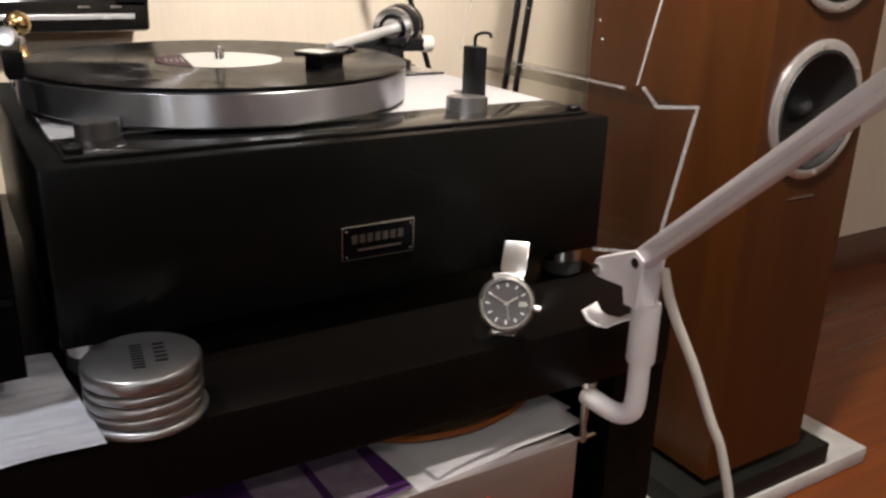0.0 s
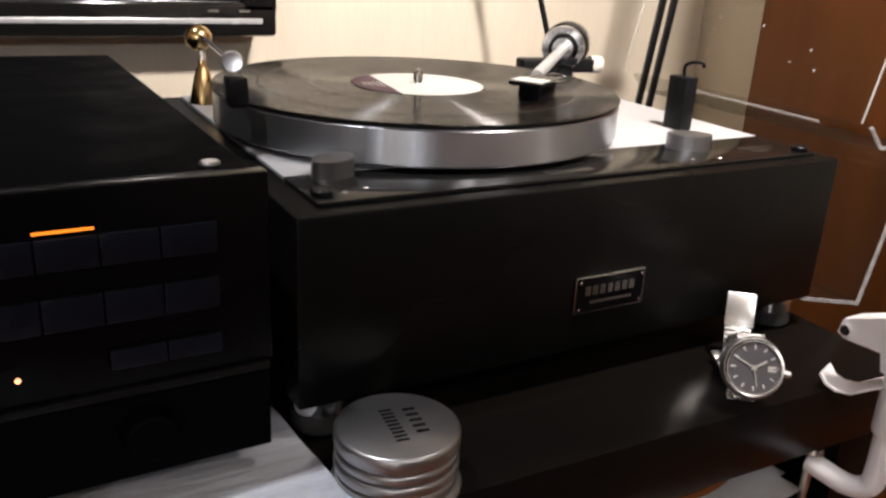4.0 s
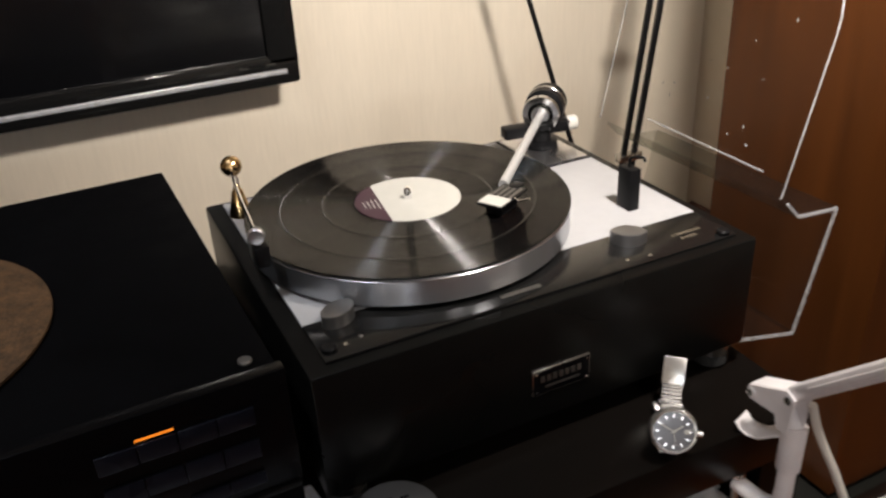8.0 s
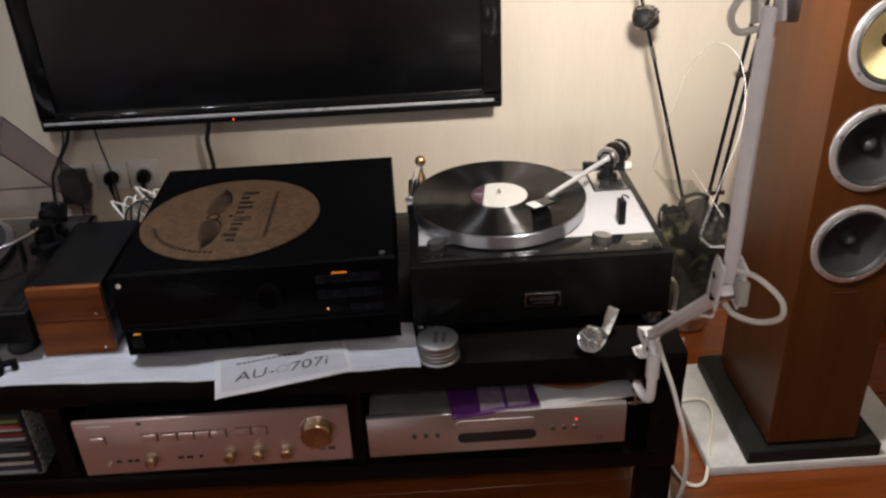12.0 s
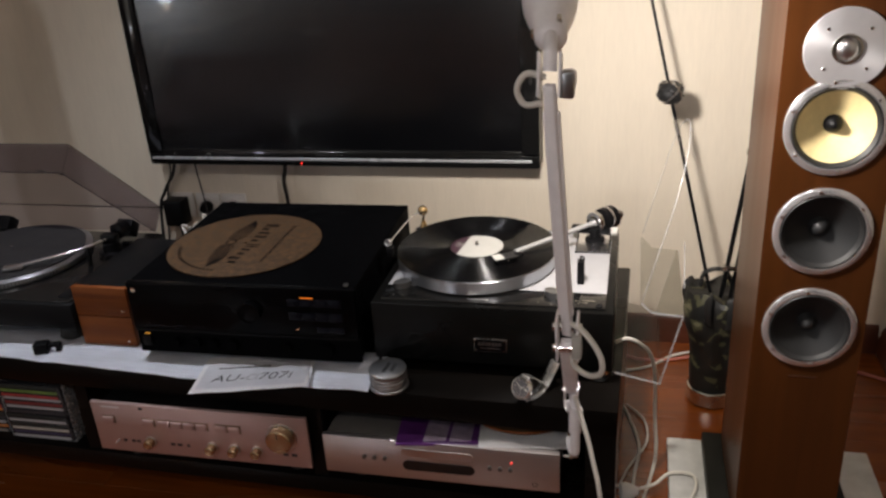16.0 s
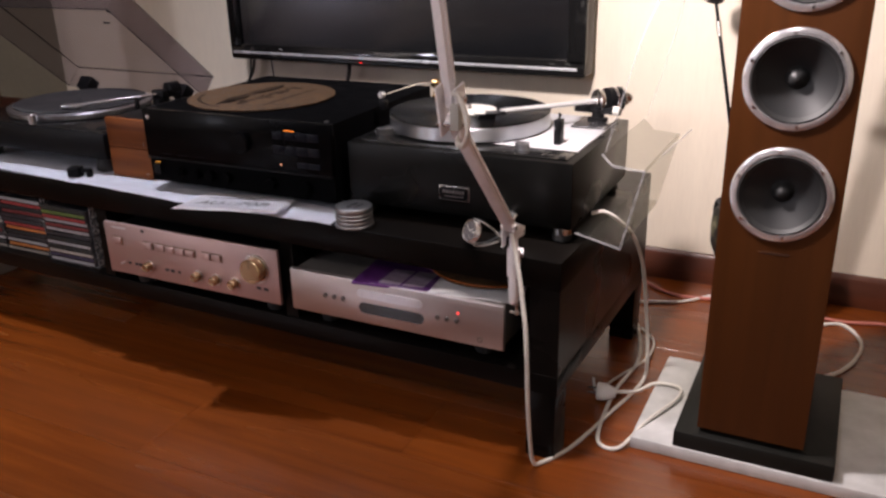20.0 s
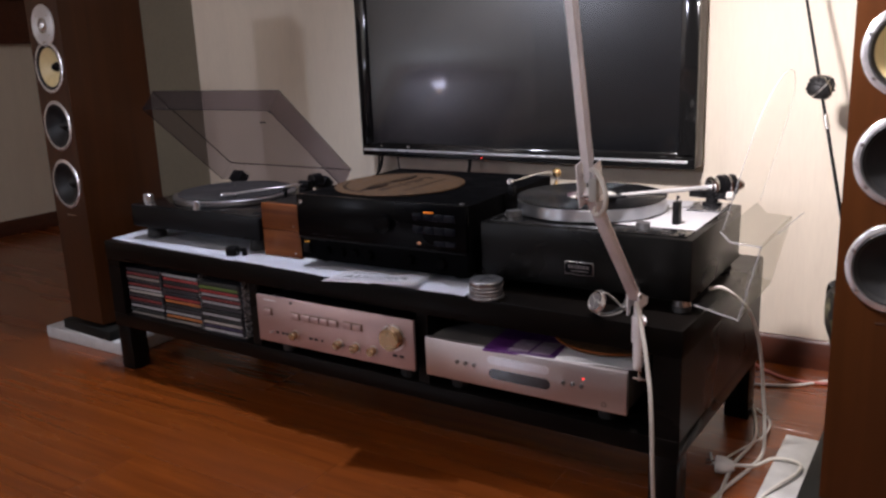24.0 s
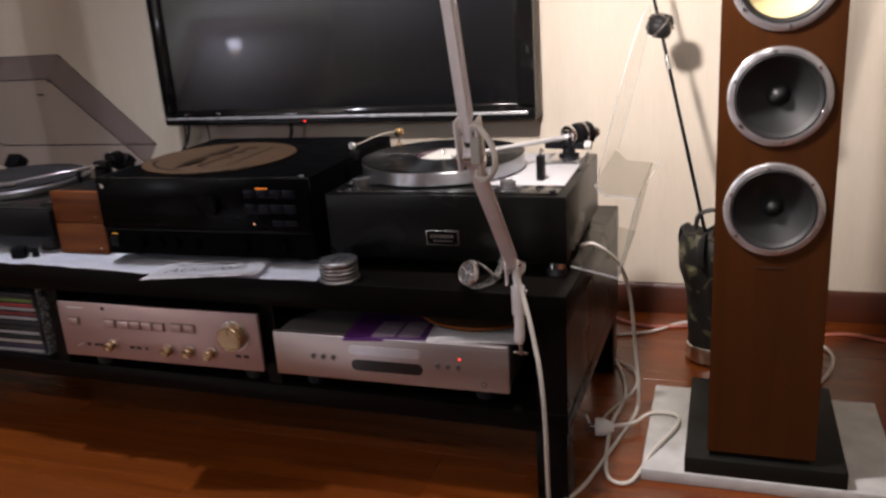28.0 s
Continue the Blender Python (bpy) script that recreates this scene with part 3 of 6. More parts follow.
part("plinth", tbox(TX0, TX1, TY0, TY1, TZ0, TZ1, 0.0025), M_PLINTH, tt)
part("front_strip", tbox(TX0 + 0.016, TX1 - 0.014, TY0 + 0.012, 0.153, TZ1, TZ1 + 0.003, 0.0008), M_DECKBLK, tt, "black front deck strip")
part("deck_plate", tbox(TX0 + 0.016, TX1 - 0.014, 0.1535, TY1 - 0.012, TZ1, TZ1 + 0.003, 0.0006), M_DECK, tt, "silver-grey deck plate")
for x, y in ((0.574, 0.108), (0.952, 0.106), (0.578, 0.405), (0.948, 0.405)):
    foot = part("foot", lathe([(0, 0), (0.014, 0), (0.017, 0.003), (0.017, 0.013), (0.0, 0.013)], 24), M_RUBBER, tt, "black rubber foot", pose(*tl(x, y, SZ + 0.0005)))
    part("collar", lathe([(0.0, 0.013), (0.0165, 0.013), (0.0165, 0.0255), (0, 0.0255)], 24), M_CHROME, foot, "chrome collar")
SPX, SPY = 0.713, 0.267
PZ = TZ1 + 0.003
platter = part("platter", lathe([(0, 0.0035), (0.149, 0.0035), (0.1505, 0.005), (0.1505, 0.0262), (0.149, 0.0275), (0.146, 0.026), (0, 0.026)], 128), M_PLATTER, tt, "turned silver platter", pose(*tl(SPX, SPY, PZ)))
part("mat", lathe([(0, 0.026), (0.146, 0.026), (0.147, 0.0285), (0, 0.0285)], 96), M_RUBBER, platter)
part("hub", lathe([(0, 0.0), (0.06, 0.0), (0.06, 0.0035), (0, 0.0035)], 32), M_BLKPLAST, platter)
part("spindle", lathe([(0, 0.0285), (0.0036, 0.0285), (0.0036, 0.038), (0.0018, 0.041), (0, 0.0415)], 16), M_CHROME, platter)


def pointer_knob(name, place, turn, mat, cap):
    """A leaf-shaped pointer knob with a pale top."""
    edge = [(0.0165 * math.cos(a), 0.0108 * math.copysign(abs(math.sin(a)) ** 1.3, math.sin(a))) for a in [2 * math.pi * k / 32 for k in range(32)]]
    k = part(name, prism(edge, 0, 0.0105), mat, tt, "", pose(*place, 0, 0, turn))
    part("cap", prism([(x * 0.96, y * 0.94) for x, y in edge], 0.0105, 0.0112), cap, k, "pale metal top")


pointer_knob("speed_knob", tl(0.597, 0.147, PZ), 28, M_DARKKNOB, M_STACK)
pointer_knob("start_knob", tl(0.868, 0.136, PZ), -32, M_STACK, M_STACK)
for x, y in ((0.576, 0.111), (0.949, 0.104)):
    part("bolt", disc(0.006, 0, 0.004, 0.001, 16), M_BLKPLAST, tt, "", pose(*tl(x, y, PZ)))
for x, y in ((0.846, 0.108), (0.868, 0.105), (0.590, 0.112), (0.604, 0.116)):
    part("speed_mark", disc(0.0019, 0, 0.0006, 0.0002, 10), M_DULLCHROME, tt, "", pose(*tl(x, y, PZ)))
for i in range(12):
    x, y = (0.907 + i * 0.0042, 0.1215) if i < 8 else (0.911 + (i - 8) * 0.0046, 0.1135)
    part("printed_bar", tbox(x, x + 0.0028, y, y + 0.0040, PZ, PZ + 0.0003), M_DULLCHROME, tt)
part("strobe_window", tbox(0.722, 0.760, 0.108, 0.113, PZ, PZ + 0.0005), M_DULLCHROME, tt)

badge = part("badge", tbox(0.736, 0.793, TY0 - 0.0018, TY0, 0.419, 0.444, 0.0004), M_DULLCHROME, tt, "small nickel maker's plate with dark face")
part("face", tbox(0.7369, 0.7921, TY0 - 0.0022, TY0 - 0.0017, 0.4199, 0.4431), M_GLOSSBLK, badge)
for i in range(7):
    part("printed_bar", tbox(0.7435 + i * 0.006, 0.7475 + i * 0.006, TY0 - 0.0028, TY0 - 0.0024, 0.4315, 0.4375), M_BADGE, badge)
part("printed_bar", tbox(0.748, 0.782, TY0 - 0.0028, TY0 - 0.0024, 0.4255, 0.4272), M_BADGE, badge)
for x in (0.7395, 0.7895):
    for z in (0.4222, 0.4408):
        part("rivet", disc(0.0011, 0, 0.0012, 0.0002, 10), M_CHROME, badge, "", pose(*tl(x, TY0 - 0.0018, z), 90))

# tonearm
AX, AY, AZ = 0.928, 0.375, 0.544
board = part("arm_board", tbox(0.893, 0.958, 0.320, 0.418, PZ, PZ + 0.0015), M_BLKPLAST, tt, "black-edged tonearm board")
part("board_plate", tbox(0.8955, 0.9555, 0.3225, 0.4155, PZ + 0.0015, PZ + 0.0025), M_ALU, board)
arm = part("tonearm", sweep([tl(AX, AY, AZ + 0.004), tl(0.792, 0.2255, 0.5475)], 0.0046, 14), M_ARM, tt, "silver straight tonearm tube")
part("arm_base", lathe([(0, 0), (0.019, 0), (0.019, 0.006), (0.012, 0.008), (0.011, 0.022), (0.016, 0.024), (0.016, 0.030), (0, 0.030)], 28), M_BLKPLAST, arm, "", pose(*tl(AX, AY, PZ + 0.0025)))
part("bearing_block", box(-0.046, 0.033, -0.008, 0.010, 0.018, 0.031, 0.002), M_BLKPLAST, arm, "", pose(*tl(AX, AY, PZ), 0, 0, -8))
AD = Vector((AX - 0.792, AY - 0.2255, 0)).normalized()
part("gimbal_ring", lathe([(0.0145, -0.004), (0.0205, -0.004), (0.0215, 0), (0.0205, 0.004), (0.0145, 0.004), (0.0135, 0), (0.0145, -0.004)], 32), M_CHROME, arm, "chrome gimbal ring", facing(tl(AX, AY, AZ + 0.004), AD))
part("bearing_hub", lathe([(0, -0.008), (0.010, -0.008), (0.012, 0.0), (0.010, 0.010), (0, 0.010)], 24), M_CHROME, arm, "", facing(tl(AX, AY, AZ + 0.004), AD))
part("counterweight", lathe([(0, 0.014), (0.018, 0.014), (0.0225, 0.016), (0.0225, 0.028), (0.020, 0.029), (0.020, 0.032), (0.0225, 0.033), (0.0225, 0.046), (0.016, 0.048), (0, 0.048)], 36), M_BLKPLAST, arm, "black counterweight", facing(tl(AX, AY, AZ + 0.004), AD))
part("rear_stub", lathe([(0, 0.010), (0.0232, 0.029), (0.0232, 0.0325), (0.006, 0.034), (0.006, 0.048), (0.012, 0.0485), (0.013, 0.060), (0.009, 0.062), (0.009, 0.068), (0, 0.069)], 28), M_CHROME, arm, "", facing(tl(AX, AY, AZ + 0.004), AD))
part("side_weight", lathe([(0, 0), (0.0085, 0), (0.0085, 0.011), (0.0070, 0.013), (0, 0.013)], 18), M_LABEL, arm, "pale side weight", facing(tl(AX + 0.031, AY - 0.004, PZ + 0.025), (1, -0.14, 0)))
HX, HY = 0.781, 0.2035
hs = part("headshell", merge(box(-0.0125, 0.0125, -0.028, 0.020, 0, 0.003, 0.0008), box(-0.005, 0.005, 0.014, 0.028, -0.002, 0.004, 0.001)), M_BLKPLAST, arm, "black slotted headshell", pose(*tl(HX, HY, 0.5465), 0, 0, -60))
part("front_plate", box(-0.0118, 0.0118, -0.0275, -0.0095, 0.003, 0.0038), M_LABEL, hs, "white front face")
for i in range(4):
    part("slot", box(-0.0105 + i * 0.0058, -0.0075 + i * 0.0058, -0.008, 0.016, 0.003, 0.0034), M_DARKKNOB, hs)
part("cartridge", merge(box(-0.0085, 0.0085, -0.020, 0.008, -0.011, -0.0002, 0.001), box(-0.003, 0.003, -0.022, -0.012, -0.0122, -0.010, 0.0005)), M_BLKPLAST, hs)
part("finger_lift", sweep([(0.012, -0.004, 0.002), (0.020, -0.008, 0.003), (0.030, -0.010, 0.008)], 0.0009, 8), M_CHROME, hs)
rest = part("arm_lift", tbox(0.906, 0.918, 0.184, 0.204, PZ, 0.549, 0.001), M_BLKPLAST, tt, "black arm-rest block")
part("hook", sweep(smooth_line([tl(0.912, 0.194, 0.549), tl(0.912, 0.194, 0.557), tl(0.914, 0.188, 0.5605), tl(0.918, 0.182, 0.5605), tl(0.919, 0.181, 0.557)], 4), 0.0014, 8), M_BLKPLAST, rest)

# dust brush arm
brush = part("dust_brush", lathe([(0, 0), (0.0115, 0), (0.011, 0.002), (0.0055, 0.026), (0.0035, 0.029), (0.003, 0.034), (0, 0.034)], 24), M_BRASS, tt, "brass dust-brush stalk", pose(*tl(0.580, 0.385, PZ)))
part("ball", lathe([(0, -0.0105)] + [(0.0105 * math.sin(math.pi * k / 10), -0.0105 * math.cos(math.pi * k / 10)) for k in range(1, 10)] + [(0, 0.0105)], 24), M_BRASS, brush, "", pose(-0.001, 0.004, 0.051))
part("stem", sweep([(0, 0, 0.030), (0.001, 0.001, 0.038), (-0.001, 0.004, 0.044)], 0.0026, 10), M_CHROME, brush)
part("arm_wire", sweep(smooth_line([(-0.001, 0.004, 0.052), (-0.012, -0.060, 0.058), (-0.022, -0.172, 0.0565)], 5), 0.0016, 8), M_CHROME, brush)
bk = part("brush_head", merge(box(-0.006, 0.006, -0.007, 0.007, 0.0318, 0.0485, 0.0012), box(-0.0045, 0.0045, -0.006, 0.006, 0.0302, 0.0320)), M_BLKPLAST, brush, "black carbon brush block", pose(-0.021, -0.1735, 0))
part("tip_knob", lathe([(0, -0.004), (0.0060, -0.004), (0.0066, -0.003), (0.0066, 0.003), (0.0058, 0.004), (0, 0.0032)], 28), M_ALU, bk, "knurled metal knob", facing((-0.002, -0.002, 0.0575), (-0.3, -1, 0.12)))

record = thing("vinyl_record", (SPX, SPY, PZ + 0.0287), "black long-playing record with white and plum label on the platter", "record")
part("groove_disc", lathe([(0.0505, 0), (0.148, 0), (0.1505, 0.0006), (0.151, 0.0012), (0.1505, 0.0018), (0.147, 0.0017), (0.0505, 0.0017), (0.0505, 0)], 128), M_VINYL, record)
for r in (0.079, 0.118):
    part("track_gap", lathe([(r, 0.00172), (r + 0.0007, 0.00185), (r + 0.0013, 0.00172)], 96), M_DEAD, record)


def half_label(sign):
    cut = -0.026
    a0 = math.acos(cut / 0.0495)
    angles = [(-a0 + 2 * a0 * k / 40) for k in range(41)] if sign > 0 else [(a0 + (2 * math.pi - 2 * a0) * k / 24) for k in range(25)]
    return prism([(0.0495 * math.cos(a), 0.0495 * math.sin(a)) for a in angles], 0.0, 0.0019)


part("label", half_label(1), M_LABEL, record, "white paper label", pose(0, 0, 0, 0, 0, -8))
part("label", half_label(-1), M_PURPLE, record, "plum printed label part", pose(0, 0, 0, 0, 0, -8))
for i in range(4):
    part("printed_bar", box(-0.042 + i * 0.004, -0.0412 + i * 0.004, -0.006 - i * 0.002, 0.007 + i * 0.001, 0.0019, 0.0021), M_LABEL, record, "", pose(0, 0, 0, 0, 0, -8))

# ---- metal disc stack ----
weight = thing("disc_stack", (0.590, 0.038, SZ + 0.0), "stack of brushed metal discs with a wide foot beside the turntable", "record weight")
for i, (r, z0, z1) in enumerate(((0.0352, 0, 0.0052), (0.0325, 0.0052, 0.0125), (0.0332, 0.0125, 0.0195), (0.0328, 0.0195, 0.0262), (0.0332, 0.0262, 0.0360))):
    part("disc", lathe([(0, z0), (r - 0.0022, z0), (r - 0.0006, z0 + 0.0008), (r, z0 + 0.0020), (r, z1 - 0.0020), (r - 0.0006, z1 - 0.0008), (r - 0.0020, z1), (0, z1)], 56), M_STACK, weight)
for k in range(9):
    part("printed_bar", box(-0.0034, 0.0034, -0.0008, 0.0008, 0, 0.0003), M_BLKPLAST, weight, "", pose(-0.004 + k * 0.0004, -0.0145 + k * 0.0036, 0.0360, 0, 0, -8))
for k in range(5):
    part("printed_bar", box(-0.0034, 0.0034, -0.0011, 0.0011, 0, 0.0003), M_BLKPLAST, weight, "", pose(0.009 + k * 0.0006, -0.011 + k * 0.0054, 0.0360, 0, 0, -8))

# ---- wristwatch ----
watch = thing("wristwatch", (0.833, 0.014, SZ), "steel wristwatch with black dial and metal bracelet, propped up", "watch")
WM = facing((-0.004, 0.002, 0.0285), (-0.52, -0.74, 0.42), 0)
case = part("case", lathe([(0, -0.006), (0.016, -0.006), (0.0195, -0.003), (0.0198, 0.002), (0.0185, 0.005), (0.0165, 0.0058), (0.0163, 0.004), (0, 0.004)], 48), M_STEEL, watch, "", WM)
part("dial", disc(0.0162, 0.004, 0.0044, 0.0001, 48), M_WATCHFACE, case, "black dial")
for k in range(12):
    part("hour_mark", box(-0.0006, 0.0006, 0.0115, 0.0145, 0.0044, 0.0048), M_STEEL, case, "", pose(0, 0, 0, 0, 0, 30 * k))
for ang, ln, w in ((62, 0.0125, 0.0009), (-58, 0.009, 0.0012), (190, 0.012, 0.0005)):
    part("pointer", box(-w / 2, w / 2, -0.002, ln, 0.0049, 0.0052), M_LABEL, case, "", pose(0, 0, 0, 0, 0, ang))
part("day_window", box(0.0085, 0.0135, -0.0018, 0.0018, 0.0044, 0.0048), M_LABEL, case, "white date window")
part("bezel_ring", lathe([(0.0168, 0.0052), (0.0182, 0.0056), (0.0180, 0.0062), (0.0170, 0.0060), (0.0168, 0.0052)], 48), M_CHROME, case, "polished bezel")
part("crown", lathe([(0, 0), (0.0025, 0), (0.0025, 0.004), (0, 0.004)], 14), M_STEEL, case, "", facing((0.0195, -0.002, 0), (1, -0.1, 0)))
strap = smooth_line([(0.000, 0.010, 0.046), (0.008, 0.022, 0.038), (0.018, 0.034, 0.024), (0.025, 0.040, 0.014), (0.030, 0.044, 0.012), (0.0335, 0.0475, 0.019), (0.037, 0.051, 0.027)], 3)
for a, b in zip(strap, strap[1:]):
    d = b - a
    part("link", box(-0.009, 0.009, -0.0018, 0.0018, 0.0003, d.length - 0.0003, 0.0008), M_STEEL, watch, "", Matrix.Translation(a) @ d.to_track_quat("Z", "Y").to_matrix().to_4x4())
part("clasp", box(-0.010, 0.010, -0.0024, 0.0024, 0, 0.025, 0.001), M_STEEL, watch, "", Matrix.Translation(strap[-1]) @ (strap[-1] - strap[-3]).to_track_quat("Z", "Y").to_matrix().to_4x4())
low = smooth_line([(-0.006, 0.0, 0.0095), (-0.002, 0.008, 0.003), (0.010, 0.018, 0.002), (0.020, 0.032, 0.003), (0.030, 0.055, 0.008)], 3)
for a, b in zip(low, low[1:]):
    d = b - a
    part("link", box(-0.009, 0.009, -0.0016, 0.0016, 0.0003, d.length - 0.0003, 0.0007), M_STEEL, watch, "", Matrix.Translation(a) @ d.to_track_quat("Z", "Y").to_matrix().to_4x4())

# ---- black amplifier with cork mat ----
GX0, GX1, GY0, GY1, GZ0, GZ1 = 0.095, 0.533, 0.059, 0.470, 0.388, 0.536
amp = thing("amplifier", (GX0, GY0, SZ), "black integrated amplifier with small orange lamps", "amplifier", 1.0)


def gbox(x0, x1, y0, y1, z0, z1, bevel=0.0):
    return box(x0 - GX0, x1 - GX0, y0 - GY0, y1 - GY0, z0 - SZ, z1 - SZ, bevel)


def gl(x, y, z):
    return (x - GX0, y - GY0, z - SZ)


part("cover", gbox(GX0 + 0.001, GX1 - 0.003, GY0 + 0.010, GY1, GZ0 + 0.003, GZ1 - 0.002, 0.0015), M_AMPTOP, amp)
part("upper_fascia", gbox(GX0, GX1, GY0 - 0.002, GY0 + 0.010, 0.4405, GZ1, 0.0015), M_GLOSSBLK, amp)
part("lower_fascia", gbox(GX0, GX1, GY0 + 0.003, GY0 + 0.010, GZ0, 0.4395, 0.001), M_AMPTOP, amp)
part("ledge", gbox(GX0 + 0.002, GX1 - 0.002, GY0 - 0.004, GY0 + 0.003, 0.436, 0.4400, 0.0008), M_BLKPLAST, amp)
for x, y in ((0.135, 0.11), (0.493, 0.11), (0.135, 0.41), (0.493, 0.41)):
    part("foot", lathe([(0, 0), (0.019, 0), (0.021, 0.003), (0.021, 0.012), (0, 0.012)], 24), M_RUBBER, amp, "", pose(*gl(x, y, SZ + 0.009)))
for r, (z0, z1) in enumerate(((0.501, 0.5155), (0.4735, 0.489), (0.4505, 0.4605))):
    for c in range(4):
        if r == 2 and c < 2:
            continue
        x = 0.4075 + c * 0.0252
        part("button", gbox(x, x + 0.0245, GY0 - 0.0042, GY0 - 0.002, z0, z1, 0.0006), M_BUTTON, amp)
part("source_lamp", gbox(0.4325, 0.4565, GY0 - 0.0026, GY0 - 0.002, 0.5174, 0.5186), M_ORANGE, amp, "lit orange bar")
part("power_lamp", gbox(0.110, 0.121, GY0 + 0.0008, GY0 + 0.003, 0.4272, 0.4288), M_DIMORANGE, amp, "lit orange bar")
part("standby_lamp", disc(0.0013, 0, 0.001, 0.0002, 10), M_EMBER, amp, "lit amber dot", pose(*gl(0.4205, GY0 - 0.002, 0.4535), 90))
part("power_button", gbox(0.106, 0.124, GY0 - 0.003, GY0 + 0.003, 0.404, 0.424, 0.001), M_BLKPLAST, amp)
for x, r in ((0.175, 0.009), (0.215, 0.011), (0.250, 0.011), (0.290, 0.011), (0.395, 0.011), (0.472, 0.013)):
    part("knob", lathe([(0, 0), (r, 0), (r * 0.9, 0.012), (r * 0.8, 0.013), (0, 0.013)], 24), M_AMPTOP, amp, "", pose(*gl(x, GY0 + 0.003, 0.414), 90))
part("volume_knob", lathe([(0, 0), (0.021, 0), (0.021, 0.010), (0.019, 0.012), (0.012, 0.011), (0, 0.011)], 40), M_GLOSSBLK, amp, "", pose(*gl(0.335, GY0 - 0.002, 0.488), 90))
part("cover_screw", disc(0.0050, 0, 0.003, 0.001, 16), M_DARKKNOB, amp, "", pose(*gl(0.512, 0.080, GZ1 - 0.002)))
part("logo_mark", disc(0.005, 0, 0.0006, 0.0001, 8), M_DULLCHROME, amp, "", pose(*gl(0.108, GY0 - 0.002, 0.520), 90))
for i in range(3):
    part("printed_bar", gbox(0.135 + i * 0.04, 0.158 + i * 0.04, GY0 - 0.0023, GY0 - 0.002, 0.4475, 0.449), M_BUTTON, amp)

cork = thing("cork_mat", (0.250, 0.242, GZ1 - 0.0012), "round cork platter mat with brown printed wings, on the amplifier", "record mat", 0)
part("disc", lathe([(0.0035, 0), (0.149, 0), (0.151, 0.001), (0.151, 0.0030), (0.149, 0.004), (0.0035, 0.004), (0.0035, 0)], 96), M_CORK, cork)
CT = 0.0041
for side in (-1, 1):
    part("printed_wing_edge", sweep(smooth_line([(-0.024, side * 0.010, 0), (-0.013, side * 0.030, 0), (-0.010, side * 0.060, 0), (-0.017, side * 0.094, 0)], 6), 0.0024, 6, flat=0.1), M_CORKINK, cork, "", pose(0, 0, CT))
    for k in range(13):
        u = k / 12
        x0, y0 = -0.022 + 0.011 * math.sin(u * math.pi * 0.8), side * (0.013 + 0.078 * u)
        ln, lean_by = 0.026 + 0.012 * math.sin(u * math.pi), 14 + 44 * u
        part("printed_feather", prism([(-0.0015, 0), (0.0015, 0), (0.0024, ln * 0.75), (0.0010, ln), (-0.0014, ln * 0.95), (-0.0022, ln * 0.7)], 0, 0.0002), M_CORKINK, cork, "", pose(x0, y0, CT, 0, 0, 90 - side * lean_by))
part("printed_emblem", lathe([(0.008, 0), (0.012, 0), (0.012, 0.0002), (0.008, 0.0002)], 24), M_CORKINK, cork, "", pose(-0.030, 0, CT))
for k, (h, w) in enumerate(((0.030, 0.0085), (0.015, 0.007), (0.024, 0.005), (0.026, 0.007), (0.015, 0.006), (0.030, 0.012), (0.019, 0.004), (0.015, 0.007), (0.023, 0.007), (0.015, 0.006))):
    y = 0.090 - k * 0.0192 - (0.006 if k > 4 else 0)
    drop = 0.008 if k == 8 else 0.0
    for st in (-1, 1):
        part("printed_bar", prism([(-0.0022, 0), (0.0022, 0), (0.0036, h), (-0.0004, h)], 0, 0.0002), M_CORKINK, cork, "", pose(0.006 - drop, y + st * w * 0.42, CT, 0, 0, -90))
    part("printed_bar", box(-w * 0.5, w * 0.5, 0, 0.0026, 0, 0.0002), M_CORKINK, cork, "", pose(0.006 - drop + h * 0.45, y, CT, 0, 0, -90))
for k in range(24):
    part("printed_bar", box(-0.0023, 0.0023, 0, 0.0055 + 0.002 * (k * 7 % 3 == 0), 0, 0.0002), M_CORKINK, cork, "", pose(0.066, 0.088 - k * 0.0073, CT, 0, 0, -90))
for k in range(18):
    a = radians(196 + k * 4.1)
    part("printed_bar", box(-0.0028, 0.0028, -0.0035, 0.0035, 0, 0.0002), M_CORKINK, cork, "", pose(0.127 * math.cos(a), 0.127 * math.sin(a), CT, 0, 0, math.degrees(a) + 90))

# ---- wooden boxes ----
for z0, z1, lab in ((SZ + 0.0045, 0.4365, "small brown wooden box with black lid on the paper"), (0.4368, 0.500, "upper small brown wooden box with black lid")):
    wb = thing("wooden_box", (-0.058, 0.098, z0), lab, "box", 0, "stacked wooden boxes")
    part("front", box(0, 0.118, 0, 0.012, 0, z1 - z0 - 0.001, 0.002), M_WOODBOX, wb)
    part("screw", disc(0.0022, 0, 0.0012, 0.0003, 12), M_DULLCHROME, wb, "", pose(0.102, 0, 0.012, 90))
    part("body", box(0.002, 0.116, 0.012, 0.24, 0.0005, z1 - z0 - 0.003, 0.001), M_BLKPLAST, wb, "black body")

# ---- second turntable, lid open ----
KX0, KX1, KY0, KY1 = -0.535, -0.062, 0.090, 0.445
KZ = SZ + 0.0042
deck = thing("turntable", (KX0, KY0, KZ), "low black turntable with strobe-dot platter and raised smoked lid", "turntable")


def kl(x, y, z):
    return (x - KX0, y - KY0, z - KZ)


def kbox(x0, x1, y0, y1, z0, z1, bevel=0.0):
    return box(x0 - KX0, x1 - KX0, y0 - KY0, y1 - KY0, z0 - KZ, z1 - KZ, bevel)


